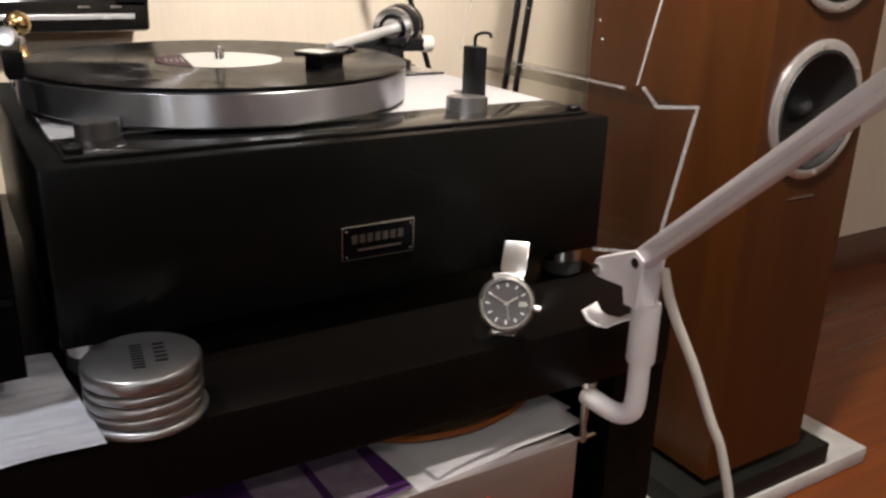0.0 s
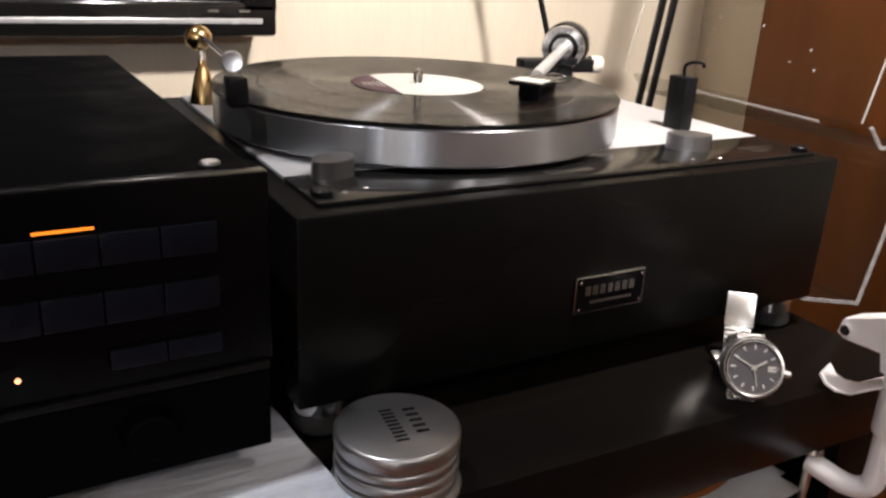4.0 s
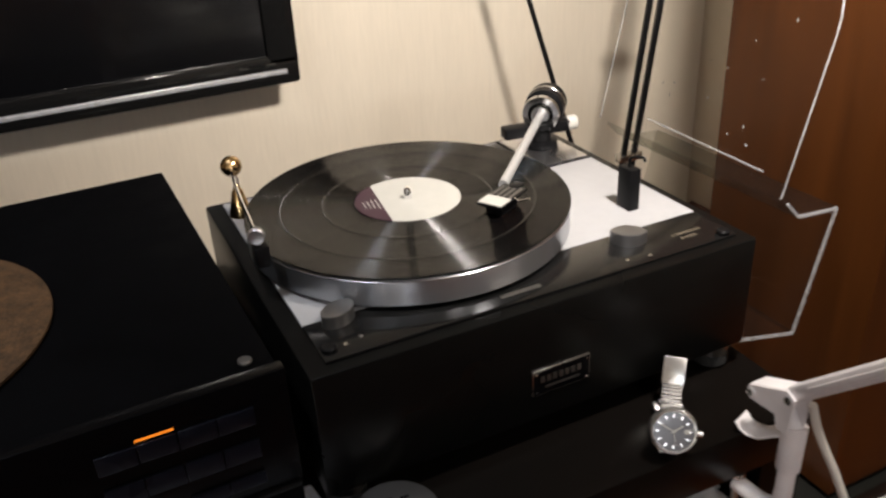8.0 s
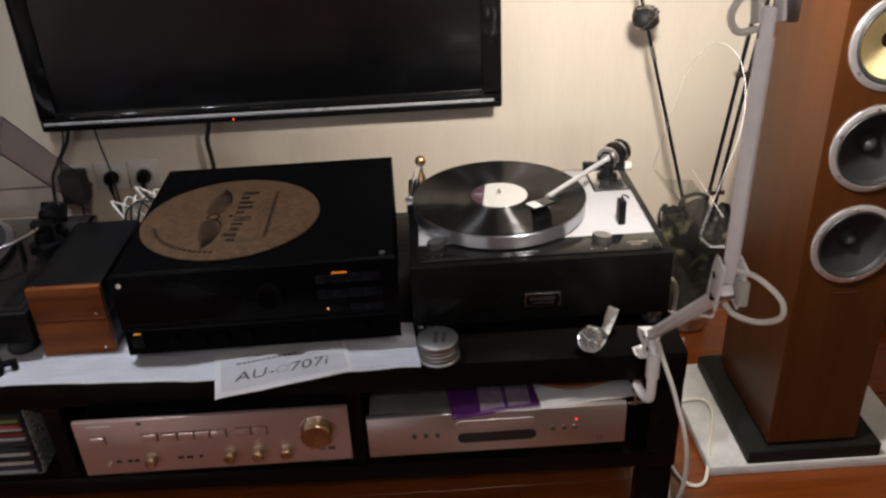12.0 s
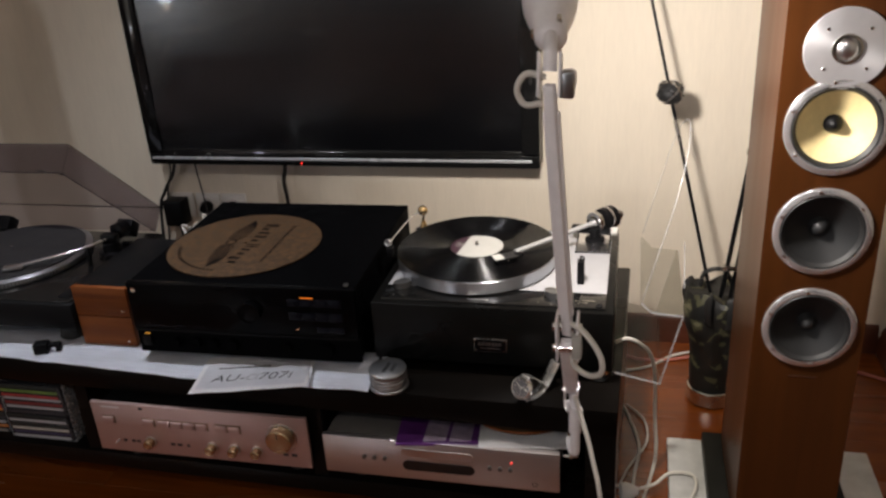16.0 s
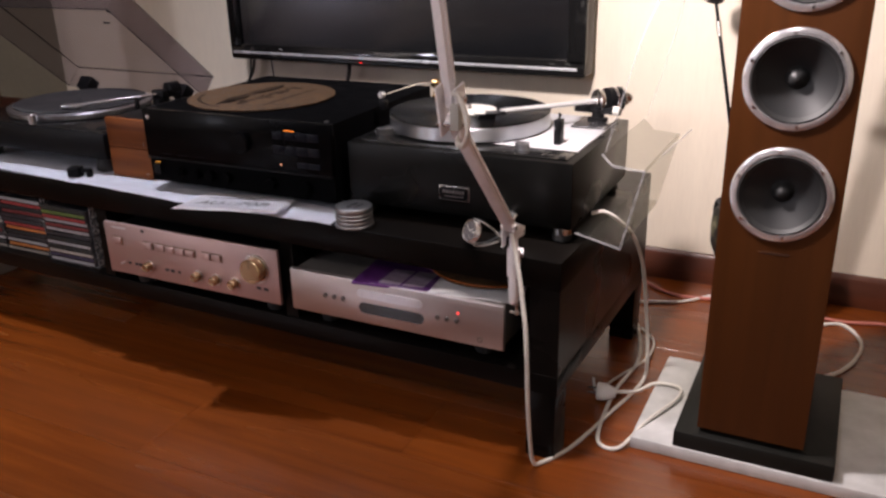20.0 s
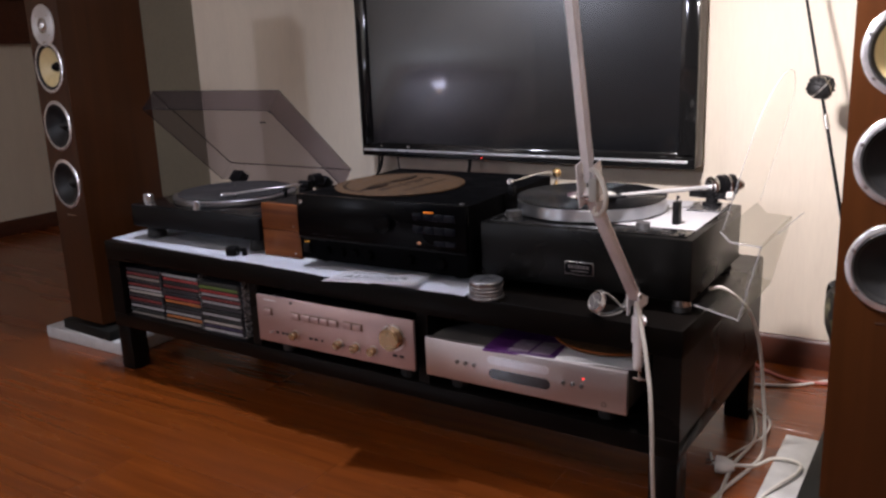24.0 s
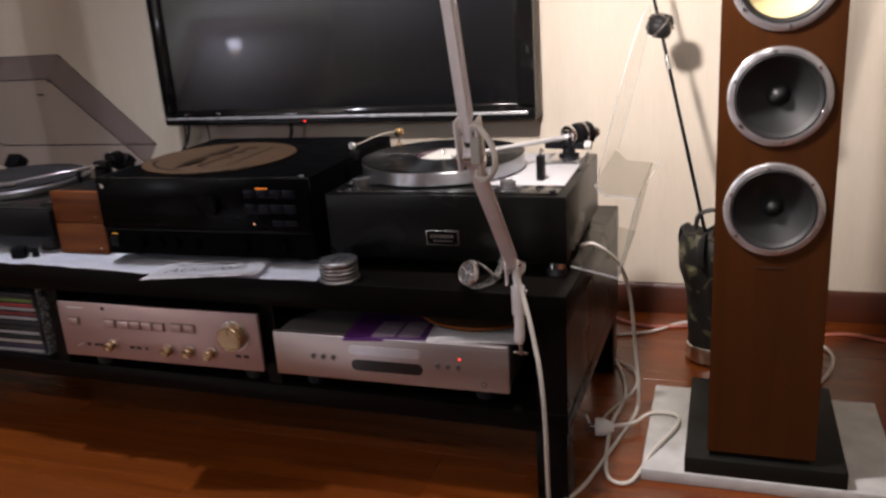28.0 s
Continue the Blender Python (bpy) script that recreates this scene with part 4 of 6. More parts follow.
part("plinth", kbox(KX0, KX1, KY0, KY1, 0.404, 0.462, 0.004), M_BLKPLAST, deck)
part("deck_plate", kbox(KX0 + 0.006, KX1 - 0.006, KY0 + 0.006, KY1 - 0.006, 0.462, 0.465, 0.001), M_DECKBLK, deck)
for x, y in ((-0.49, 0.13), (-0.105, 0.13), (-0.49, 0.41), (-0.105, 0.41)):
    part("foot", lathe([(0, 0), (0.024, 0), (0.026, 0.004), (0.024, 0.018), (0.018, 0.0335), (0, 0.0335)], 28), M_RUBBER, deck, "", pose(*kl(x, y, KZ)))
KPX, KPY = -0.325, 0.272
kp = part("platter", lathe([(0, 0), (0.160, 0), (0.164, 0.004), (0.164, 0.013), (0.158, 0.016), (0, 0.016)], 96), M_PLATTER, deck, "silver platter with strobe dots", pose(*kl(KPX, KPY, 0.466)))
part("slip_mat", lathe([(0, 0.016), (0.150, 0.016), (0.151, 0.019), (0, 0.019)], 72), M_RUBBER, kp, "dark slip mat")
part("spindle", lathe([(0, 0.019), (0.0035, 0.019), (0.003, 0.032), (0, 0.034)], 12), M_CHROME, kp)
dots = bmesh.new()
for k in range(150):
    a = 2 * math.pi * k / 150
    for h in (0.0055, 0.0098):
        box(-0.0013, 0.0013, 0.1636, 0.1646, h - 0.001, h + 0.001, bm=dots)
        dots.verts.ensure_lookup_table()
        bmesh.ops.transform(dots, matrix=Matrix.Rotation(a, 4, "Z"), verts=dots.verts[-8:])
dots_ob = part("strobe_dots", dots, M_DECKBLK, kp)
tagged(dots_ob, kind="stuff")
part("speed_dial", lathe([(0, 0), (0.013, 0), (0.013, 0.018), (0.011, 0.020), (0, 0.020)], 28), M_ALU, deck, "silver speed dial", pose(*kl(-0.512, 0.132, 0.465)))
part("strobe_pillar", lathe([(0, 0), (0.008, 0), (0.0075, 0.020), (0.005, 0.023), (0, 0.023)], 20), M_ALU, deck, "silver strobe pillar", pose(*kl(-0.283, 0.097, 0.465)))
part("pitch_slider", kbox(-0.105, -0.080, 0.11, 0.21, 0.465, 0.467, 0.0005), M_BLKPLAST, deck)
karm = part("tonearm", sweep(smooth_line([kl(-0.110, 0.318, 0.505), kl(-0.128, 0.268, 0.505), kl(-0.160, 0.232, 0.503), kl(-0.195, 0.212, 0.499), kl(-0.240, 0.190, 0.493)], 6), 0.0036, 12), M_ALU, deck, "silver S-shaped tonearm")
part("arm_base", lathe([(0, 0), (0.030, 0), (0.030, 0.008), (0.020, 0.011), (0.018, 0.030), (0, 0.030)], 28), M_BLKPLAST, karm, "", pose(*kl(-0.110, 0.318, 0.465)))
part("counterweight", lathe([(0, -0.016), (0.015, -0.016), (0.018, -0.014), (0.018, 0.014), (0.015, 0.016), (0, 0.016)], 28), M_BLKPLAST, karm, "", facing(kl(-0.104, 0.352, 0.510), (0.2, 1, 0)))
part("yoke", kbox(-0.128, -0.092, 0.308, 0.328, 0.493, 0.514, 0.002), M_BLKPLAST, karm)
part("headshell", box(-0.011, 0.011, -0.022, 0.018, -0.003, 0.004, 0.0015), M_ALU, karm, "", pose(*kl(-0.254, 0.181, 0.491), 0, 0, 116))
part("cartridge", box(-0.008, 0.008, -0.020, 0.006, -0.011, -0.003, 0.0008), M_BLKPLAST, karm, "", pose(*kl(-0.254, 0.181, 0.491), 0, 0, 116))
part("arm_rest", kbox(-0.134, -0.126, 0.258, 0.266, 0.465, 0.504, 0.001), M_BLKPLAST, karm)
part("lift_knob", lathe([(0, 0), (0.008, 0), (0.009, 0.006), (0.007, 0.022), (0, 0.024)], 18), M_BLKPLAST, deck, "black cueing knob", pose(*kl(-0.085, 0.262, 0.465)))
LA = radians(42.0)
lu, ln_ = Vector((0, -math.cos(LA), math.sin(LA))), Vector((0, math.sin(LA), math.cos(LA)))
LD, LH, LW = 0.342, 0.058, KX1 - KX0 - 0.012
lm = Matrix.Translation(kl(-0.514, 0.404, 0.484)) @ Matrix(((1, 0, 0, 0), (0, -lu.y, ln_.y, 0), (0, -lu.z, ln_.z, 0), (0, 0, 0, 1)))
lid = part("lid_panel", box(0, LW, -LD, 0, LH - 0.003, LH, 0.001), M_SMOKE, deck, "smoked acrylic lid, raised", lm)
part("lid_front", box(0, LW, -LD, -LD + 0.003, 0, LH - 0.003), M_SMOKE, lid)
part("lid_side", box(0, 0.003, -LD + 0.003, -0.003, 0, LH - 0.003), M_SMOKE, lid)
part("lid_side", box(LW - 0.003, LW, -LD + 0.003, -0.003, 0, LH - 0.003), M_SMOKE, lid)
part("lid_back", box(0, LW, -0.003, 0, 0, LH - 0.003), M_SMOKE, lid)
for x in (0.05, LW - 0.09):
    part("hinge", box(x, x + 0.04, -0.022, 0.010, -0.012, 0.022, 0.003), M_BLKPLAST, lid, "black hinge")
part("bumper", disc(0.004, 0, 0.004, 0.001, 12), M_RUBBER, lid, "", pose(LW - 0.004, -LD + 0.006, -0.003))
for x in (0.0, LW - 0.0016):
    part("lid_edge", box(x - 0.0004, x + 0.0020, -LD, 0, LH - 0.0014, LH + 0.0006, 0.0004), M_SMOKEEDGE, lid, "dark polished edge")
    part("lid_edge", box(x - 0.0004, x + 0.0020, -LD + 0.001, -0.001, -0.0016, 0.0004, 0.0004), M_SMOKEEDGE, lid, "dark polished edge")
for y, z in ((-LD, LH - 0.0014), (-0.002, LH - 0.0014), (-LD, -0.0016)):
    part("lid_edge", box(0.003, LW - 0.003, y - 0.0004, y + 0.0020, z, z + 0.0020, 0.0004), M_SMOKEEDGE, lid, "dark polished edge")
part("maker_mark", box(LW * 0.63, LW * 0.63 + 0.018, -LD * 0.62, -LD * 0.62 + 0.007, LH, LH + 0.0004), M_INK, lid)

# ---- compact discs ----
SPINES = [
    ((0.480, 0.480, 0.500), 0.5), ((0.035, 0.035, 0.044), 0.4), ((0.499, 0.053, 0.053), 0.4), ((0.560, 0.530, 0.480), 0.5), ((0.052, 0.044, 0.104), 0.4),
    ((0.702, 0.234, 0.053), 0.4), ((0.267, 0.035, 0.035), 0.4), ((0.167, 0.267, 0.053), 0.4), ((0.018, 0.027, 0.027), 0.4), ((0.333, 0.301, 0.267), 0.4),
]
M_SPINES = [material("case_spine_print", [0.62 * v for v in c], r, 0, 0.25, 120, spec=0.3) for c, r in SPINES]
M_JEWEL = material("clear_case_plastic", (0.022, 0.022, 0.025), 0.14, 0, 0.1, 40)
rng = random.Random(7)
ORDER = ((1, 6, 9, 1, 6, 0, 3, 1, 6, 1, 0, 8, 9), (0, 2, 8, 6, 1, 1, 2, 5, 8, 1, 0, 5, 9), (8, 7, 2, 0, 6, 0, 1, 8, 0, 8, 3, 4, 0))
jewel = box(0, 0.142, 0, 0.124, 0, 0.0098, 0.0006)
jewel_me = mesh_of("case", jewel, M_JEWEL)
spine_me = []
for m in M_SPINES:
    spine_me.append(mesh_of("spine", box(0.004, 0.136, -0.0012, 0, 0.0020, 0.0080), m))
NAMES = ("pale grey", "black", "red", "cream", "dark violet", "orange", "dark red", "green", "black", "grey")
rack = thing("disc_rack", (-0.246, 0.050, 0.163), "clear plastic rack holding compact discs on the shelf", "cd rack")
part("side", box(-0.006, -0.002, 0, 0.13, 0, 0.146, 0.001), M_CLEAREDGE, rack)
part("side", box(0.146, 0.149, 0, 0.13, 0, 0.146, 0.001), M_CLEAREDGE, rack)
part("base", box(-0.002, 0.146, 0, 0.13, 0, 0.003), M_CLEAREDGE, rack)
for col, x0 in enumerate((-0.549, -0.4055, -0.244)):
    for k, s in enumerate(ORDER[col]):
        z = 0.1662 + 0.0102 * (12 - k) if col == 2 else 0.1632 + 0.0102 * (12 - k)
        cd = new("compact_disc_case", jewel_me)
        y = 0.046 + 0.024 * (x0 < -0.25) * 0.6 + rng.uniform(-0.003, 0.003)
        cd.matrix_basis = pose(x0 + rng.uniform(-0.0012, 0.0012), y, z, 0, 0, rng.uniform(-0.6, 0.6))
        tagged(cd, "compact disc case with a %s spine, stacked flat" % NAMES[s], "cd", "stacked compact discs")
        sp = new("spine", spine_me[s])
        sp.parent = cd

# ---- silver amplifier ----
sa = thing("amplifier", (0, 0, 0.163), "champagne-silver stereo amplifier with gold knobs, on the shelf", "amplifier")
SB = 0.163
part("case", box(0.006, 0.4326, 0.008, 0.32, 0.1965 - SB, 0.293 - SB, 0.002), M_BLKPLAST, sa, "black steel case")
fp = part("fascia", box(0, 0.4386, 0, 0.008, 0.196 - SB, 0.306 - SB, 0.0012), M_SILVERAMP, sa)
for x in (0.05, 0.39):
    for y in (0.05, 0.28):
        part("foot", lathe([(0, 0), (0.018, 0), (0.02, 0.004), (0.02, 0.0338), (0, 0.0338)], 20), M_RUBBER, sa, "", pose(x, y, 0))
for x, r, z, h in ((0.113, 0.0095, 0.224, 0.016), (0.241, 0.0095, 0.2235, 0.016), (0.287, 0.0095, 0.2235, 0.016), (0.333, 0.0095, 0.224, 0.016), (0.387, 0.0245, 0.262, 0.020)):
    k = part("knob", lathe([(0, 0), (r, 0), (r, h - 0.002), (r - 0.002, h), (0, h - 0.0006)], 36), M_GOLDKNOB, sa, "pale gold knob", pose(x, 0, z - SB, 90))
    part("pointer", box(-0.0006, 0.0006, r * 0.35, r * 0.92, h - 0.0004, h + 0.0003), M_INK, k)
    part("skirt", lathe([(r * 1.05, 0), (r * 1.2, 0), (r * 1.18, 0.002), (r * 1.05, 0.002)], 36), M_ALU, k)
for x, z, w in ((0.034, 0.269, 0.0225), (0.118, 0.269, 0.0225), (0.150, 0.269, 0.0225), (0.176, 0.269, 0.0225), (0.202, 0.269, 0.0225), (0.228, 0.269, 0.0225), (0.268, 0.270, 0.0225), (0.294, 0.270, 0.0225)):
    b = part("push_button", box(x - w / 2, x + w / 2, -0.0045, 0, z - SB - 0.0066, z - SB + 0.0066, 0.001), M_SILVERAMP, sa)
    part("surround", box(x - w / 2 - 0.0010, x + w / 2 + 0.0020, -0.0008, 0, z - SB - 0.0086, z - SB + 0.0082), M_GOLDLINE, b)
for x, z, w in ((0.055, 0.222, 0.006), (0.073, 0.222, 0.006), (0.084, 0.222, 0.006), (0.155, 0.2225, 0.008), (0.170, 0.2225, 0.008), (0.190, 0.2225, 0.004), (0.385, 0.223, 0.009), (0.402, 0.223, 0.009), (0.103, 0.298, 0.006)):
    part("printed_bar", box(x - 0.001, x + w + 0.001, -0.0005, 0, z - SB - 0.0028, z - SB + 0.0028), M_INK, sa)
part("printed_bar", box(0.022, 0.060, -0.0004, 0, 0.2955 - SB, 0.298 - SB), M_GREYPRINT, sa)
for x, z in ((0.241, 0.241), (0.287, 0.241), (0.333, 0.2415), (0.113, 0.2415)):
    for k in range(7):
        a = radians(-135 + 45 * k)
        part("scale_mark", box(-0.0003, 0.0003, -0.0004, 0, 0.0128, 0.0146), M_GREYSTEEL, sa, "", Matrix.Translation((x, 0, z - 0.0175 - SB)) @ Matrix.Rotation(a, 4, "Y"))
for k in range(11):
    a = radians(-140 + 28 * k)
    part("scale_mark", box(-0.0004, 0.0004, -0.0004, 0, 0.0305, 0.0330), M_GREYSTEEL, sa, "", Matrix.Translation((0.387, 0, 0.262 - SB)) @ Matrix.Rotation(a, 4, "Y"))
part("lever_switch", sweep([(0.045, 0, 0.222 - SB), (0.045, -0.012, 0.223 - SB)], 0.002, 10), M_ALU, sa)

# ---- disc player ----
cp = thing("cd_player", (0.467, 0, 0.163), "silver-grey compact disc player with black oval tray window", "cd player")
CW = 0.4245
part("case", box(0.004, CW - 0.004, 0.010, 0.30, 0.1975 - SB, 0.2755 - SB, 0.002), M_GREYSTEEL, cp, "grey steel case")
part("fascia", box(0, CW, -0.001, 0.010, 0.1965 - SB, 0.2775 - SB, 0.0015), M_CDP, cp)
for x in (0.05, 0.37):
    for y in (0.05, 0.26):
        part("foot", lathe([(0, 0), (0.016, 0), (0.018, 0.003), (0.018, 0.0348), (0, 0.0348)], 20), M_RUBBER, cp, "", pose(x, y, 0))


def pill(x0, x1, z, r, y0, y1):
    pts = [(x1 - r + r * math.cos(a), z + r * math.sin(a)) for a in [radians(-90 + 15 * k) for k in range(13)]]
    pts += [(x0 + r + r * math.cos(a), z + r * math.sin(a)) for a in [radians(90 + 15 * k) for k in range(13)]]
    bm = prism(pts, -y1, -y0)
    bmesh.ops.transform(bm, matrix=FRONT, verts=bm.verts)
    return bm


part("display_window", pill(0.1465, 0.277, 0.2265 - SB, 0.0105, -0.0016, -0.0009), M_DARKWIN, cp, "black oval display window")
part("disc_tray", pill(0.1445, 0.2745, 0.2545 - SB, 0.008, -0.003, -0.0009), M_ALU, cp, "silver tray front")
for x in (0.076, 0.095, 0.114, 0.304, 0.322, 0.340):
    part("push_button", lathe([(0, 0), (0.0042, 0), (0.0038, 0.004), (0, 0.0046)], 16), M_DARKKNOB, cp, "", pose(x, -0.001, 0.2375 - SB, 90))
for x in (0.076, 0.095, 0.114, 0.304, 0.322, 0.340):
    part("printed_bar", box(x - 0.003, x + 0.003, -0.0013, -0.0009, 0.2310 - SB, 0.2318 - SB), M_GREYSTEEL, cp)
part("play_lamp", disc(0.0018, 0, 0.001, 0.0002, 10), M_RED, cp, "lit red dot", pose(0.3425, -0.001, 0.2515 - SB, 90))
part("logo_mark", lathe([(0.0035, 0), (0.005, 0), (0.005, 0.0003), (0.0035, 0.0003)], 20), M_GREYSTEEL, cp, "", pose(0.382, -0.001, 0.2095 - SB, 90))

M_LILAC = material("pale_lilac_print", (0.42, 0.34, 0.44), 0.45, 0, 0.35, 60)
M_VIOLET = material("violet_leaflet_print", (0.13, 0.03, 0.20), 0.45, 0, 0.25, 40)
pz = 0.2780
lf = thing("leaflet", (0.606, -0.008, pz), "purple and white printed leaflet lying on the disc player", "leaflet", 7)
part("page", sheet([(0, 0), (0.150, 0.003), (0.155, 0.19), (0.005, 0.19)], 0, 0.004, 0.001, 12, 6, 11), M_VIOLET, lf)
for x0, x1 in ((0.048, 0.088), (0.094, 0.132)):
    part("photo", sheet([(x0, 0.003), (x1, 0.005), (x1 + 0.006, 0.07), (x0 + 0.006, 0.07)], 0.0015, 0.0004, 0.0004, 6, 3, 12), M_LILAC, lf, "pale printed picture")
part("edge_strip", box(0, 0.146, -0.0016, 0.0004, -0.0042, -0.0002), M_VIOLET, lf)
for i, (x, y, tn, w) in enumerate(((0.752, -0.002, 6, 0.158), (0.768, 0.001, 12, 0.145))):
    pg = thing("paper_sheets", (x, y, pz + 0.001 + i * 0.004), "loose white paper sheets on the disc player", "paper", tn)
    part("sheet", sheet([(0, 0), (w, 0), (w, 0.20), (0, 0.20)], 0.0, 0.0012, 0.003, 12, 8, 20 + i), M_PAPER, pg)
sm = thing("cork_mat", (0.815, 0.150, pz + 0.0095), "round brown mat lying on the paper sheets", "record mat")
part("disc", lathe([(0, 0), (0.118, 0), (0.120, 0.002), (0.120, 0.004), (0.117, 0.006), (0, 0.006)], 64), M_CORK, sm)
part("rim", lathe([(0.118, 0.0055), (0.121, 0.003), (0.1215, 0.0045), (0.119, 0.0068), (0.118, 0.0055)], 64), M_WOODBOX, sm, "amber rim")

# ---- desk lamp ----
lamp = thing("desk_lamp", (0.918, -0.004, SZ), "white jointed desk lamp clamped to the stand's edge", "desk lamp")


def dl(x, y, z):
    return (x - 0.918, y + 0.004, z - SZ)


EL, TOPJ = Vector(dl(0.924, -0.249, 0.644)), Vector(dl(0.908, -0.293, 0.975))
PV = Vector(dl(0.912, -0.012, 0.420))


def strip(profile, x0, x1, thick):
    """A bent metal strip: a (y, z) profile carried along x."""
    bm = bmesh.new()
    rows = []
    for i, (y, z) in enumerate(profile):
        a, b = profile[max(0, i - 1)], profile[min(len(profile) - 1, i + 1)]
        d = Vector((b[0] - a[0], b[1] - a[1])).normalized()
        n = Vector((-d.y, d.x)) * thick
        rows.append([bm.verts.new(p) for p in ((x0, y, z), (x1, y, z), (x1, y + n.x, z + n.y), (x0, y + n.x, z + n.y))])
    for p, q in zip(rows, rows[1:]):
        for k in range(4):
            bm.faces.new((p[k], p[(k + 1) % 4], q[(k + 1) % 4], q[k]))
    bm.faces.new(rows[0])
    bm.faces.new(rows[-1])
    return bm


cl = part("clamp", sweep(smooth_line([dl(0.919, -0.028, 0.350), dl(0.919, -0.028, 0.318), dl(0.918, -0.025, 0.306), dl(0.914, -0.014, 0.301), dl(0.910, 0.004, 0.303), dl(0.909, 0.014, 0.304)], 6), 0.0078, 16), M_WHITEMETAL, lamp, "white bent clamp tube")
part("sleeve", lathe([(0, 0), (0.0098, 0), (0.0104, 0.002), (0.0104, 0.044), (0.0098, 0.046), (0, 0.046)], 28), M_WHITEMETAL, cl, "", pose(*dl(0.919, -0.028, 0.349)))
part("clamp_screw", sweep([dl(0.909, 0.014, 0.262), dl(0.909, 0.014, 0.3155)], 0.0032, 14), M_DULLCHROME, cl)
part("screw_pad", lathe([(0, 0), (0.008, 0), (0.007, 0.004), (0, 0.004)], 20), M_DULLCHROME, cl, "", pose(*dl(0.909, 0.014, 0.3128)))
part("thumb_bar", sweep([dl(0.897, 0.014, 0.265), dl(0.921, 0.014, 0.265)], 0.0022, 10), M_DULLCHROME, cl)
part("upper_jaw", strip([(-0.022, 0.018), (-0.011, 0.012), (0.002, 0.0026), (0.012, 0.0012), (0.019, 0.0036), (0.024, 0.0100)], -0.012, 0.009, 0.0016), M_WHITEMETAL, cl, "shiny bent upper jaw", pose(-0.002, 0, 0, 0, 0, 20))
part("post", sweep([dl(0.919, -0.028, 0.392), PV], 0.0066, 16), M_WHITEMETAL, lamp)
for sx, nm in ((-0.0105, "pivot_plate"), (0.0085, "pivot_plate")):
    bm = prism([(0.0235, -0.0110), (0.0215, -0.0010), (-0.0170, 0.0165), (-0.0250, 0.0120), (-0.0235, -0.0060), (-0.0225, -0.0240), (-0.0110, -0.0240), (-0.0080, -0.0120), (0.0180, -0.0135)], 0, 0.002)
    part(nm, bm, M_WHITEMETAL, lamp, "", Matrix.Translation(PV + Vector((sx, 0, 0))) @ Matrix(((0, 0, 1, 0), (1, 0, 0, 0), (0, 1, 0, 0), (0, 0, 0, 1))))
part("pivot_web", beam(PV + Vector((0, 0.0215, -0.0012)), PV + Vector((0, -0.0165, 0.0160)), 0.018, 0.0020, 0.0008), M_WHITEMETAL, lamp)
for y, z in ((0.0175, -0.007), (-0.0194, 0.0095)):
    part("pivot_bolt", sweep([PV + Vector((-0.0125, y, z)), PV + Vector((0.0125, y, z))], 0.0036, 14), M_CHROME, lamp)


def channel(name, a, b, w):
    """A lamp arm: a square tube with a groove along its faces."""
    a, b = Vector(a), Vector(b)
    arm_ob = part(name, beam(a, b, w, w * 0.8, 0.002), M_WHITEMETAL, lamp)
    d = (b - a).normalized()
    for s in (-1, 1):
        off = Vector((s * (w / 2 + 0.0012), 0, 0))
        part("rib", beam(a + off + d * 0.03, b + off - d * 0.03, 0.0024, w * 0.30, 0.0006), M_WHITEMETAL, arm_ob)
    return arm_ob


channel("lower_arm", PV + Vector((0, -0.012, 0.006)), EL, 0.017)
channel("upper_arm", EL + Vector((0, 0, 0.012)), TOPJ, 0.0128)
eb = part("elbow", merge(beam(EL + Vector((-0.0125, 0.008, -0.022)), EL + Vector((-0.0125, -0.006, 0.040)), 0.003, 0.026, 0.001), beam(EL + Vector((0.0125, 0.008, -0.022)), EL + Vector((0.0125, -0.006, 0.040)), 0.003, 0.026, 0.001)), M_WHITEMETAL, lamp, "white elbow plates")
for z in (-0.008, 0.022):
    part("bolt", sweep([EL + Vector((-0.018, 0, z)), EL + Vector((0.018, 0, z))], 0.0048, 12), M_CHROME, eb)
part("spring_cover", box(-0.006, 0.006, -0.020, -0.008, -0.012, 0.020, 0.002), M_LABEL, eb, "", Matrix.Translation(EL + Vector((0.012, 0, 0))))
tj = part("head_joint", merge(beam(TOPJ + Vector((-0.011, 0, -0.014)), TOPJ + Vector((-0.011, 0.014, 0.030)), 0.003, 0.022, 0.001), beam(TOPJ + Vector((0.011, 0, -0.014)), TOPJ + Vector((0.011, 0.014, 0.030)), 0.003, 0.022, 0.001)), M_WHITEMETAL, lamp)
part("joint_knob", lathe([(0, 0), (0.010, 0), (0.011, 0.010), (0.008, 0.014), (0, 0.014)], 20), M_WHITEMETAL, tj, "", facing(TOPJ + Vector((0.013, 0.006, 0.004)), (1, 0, 0)))
part("joint_box", box(0.013, 0.026, -0.008, 0.010, -0.014, 0.014, 0.003), M_STACK, tj, "", Matrix.Translation(TOPJ))
NECK = TOPJ + Vector((-0.002, 0.040, 0.032))
HD = (Vector(dl(*BULB)) + Vector((0, 0.004, 0.002)) - NECK).normalized()
part("neck", sweep(smooth_line([TOPJ + Vector((0, 0.006, 0.012)), TOPJ + Vector((0, 0.016, 0.034)), NECK + HD * 0.05], 5), 0.0075, 14), M_WHITEMETAL, lamp)
HM = facing(NECK, HD)
RIM = 0.150
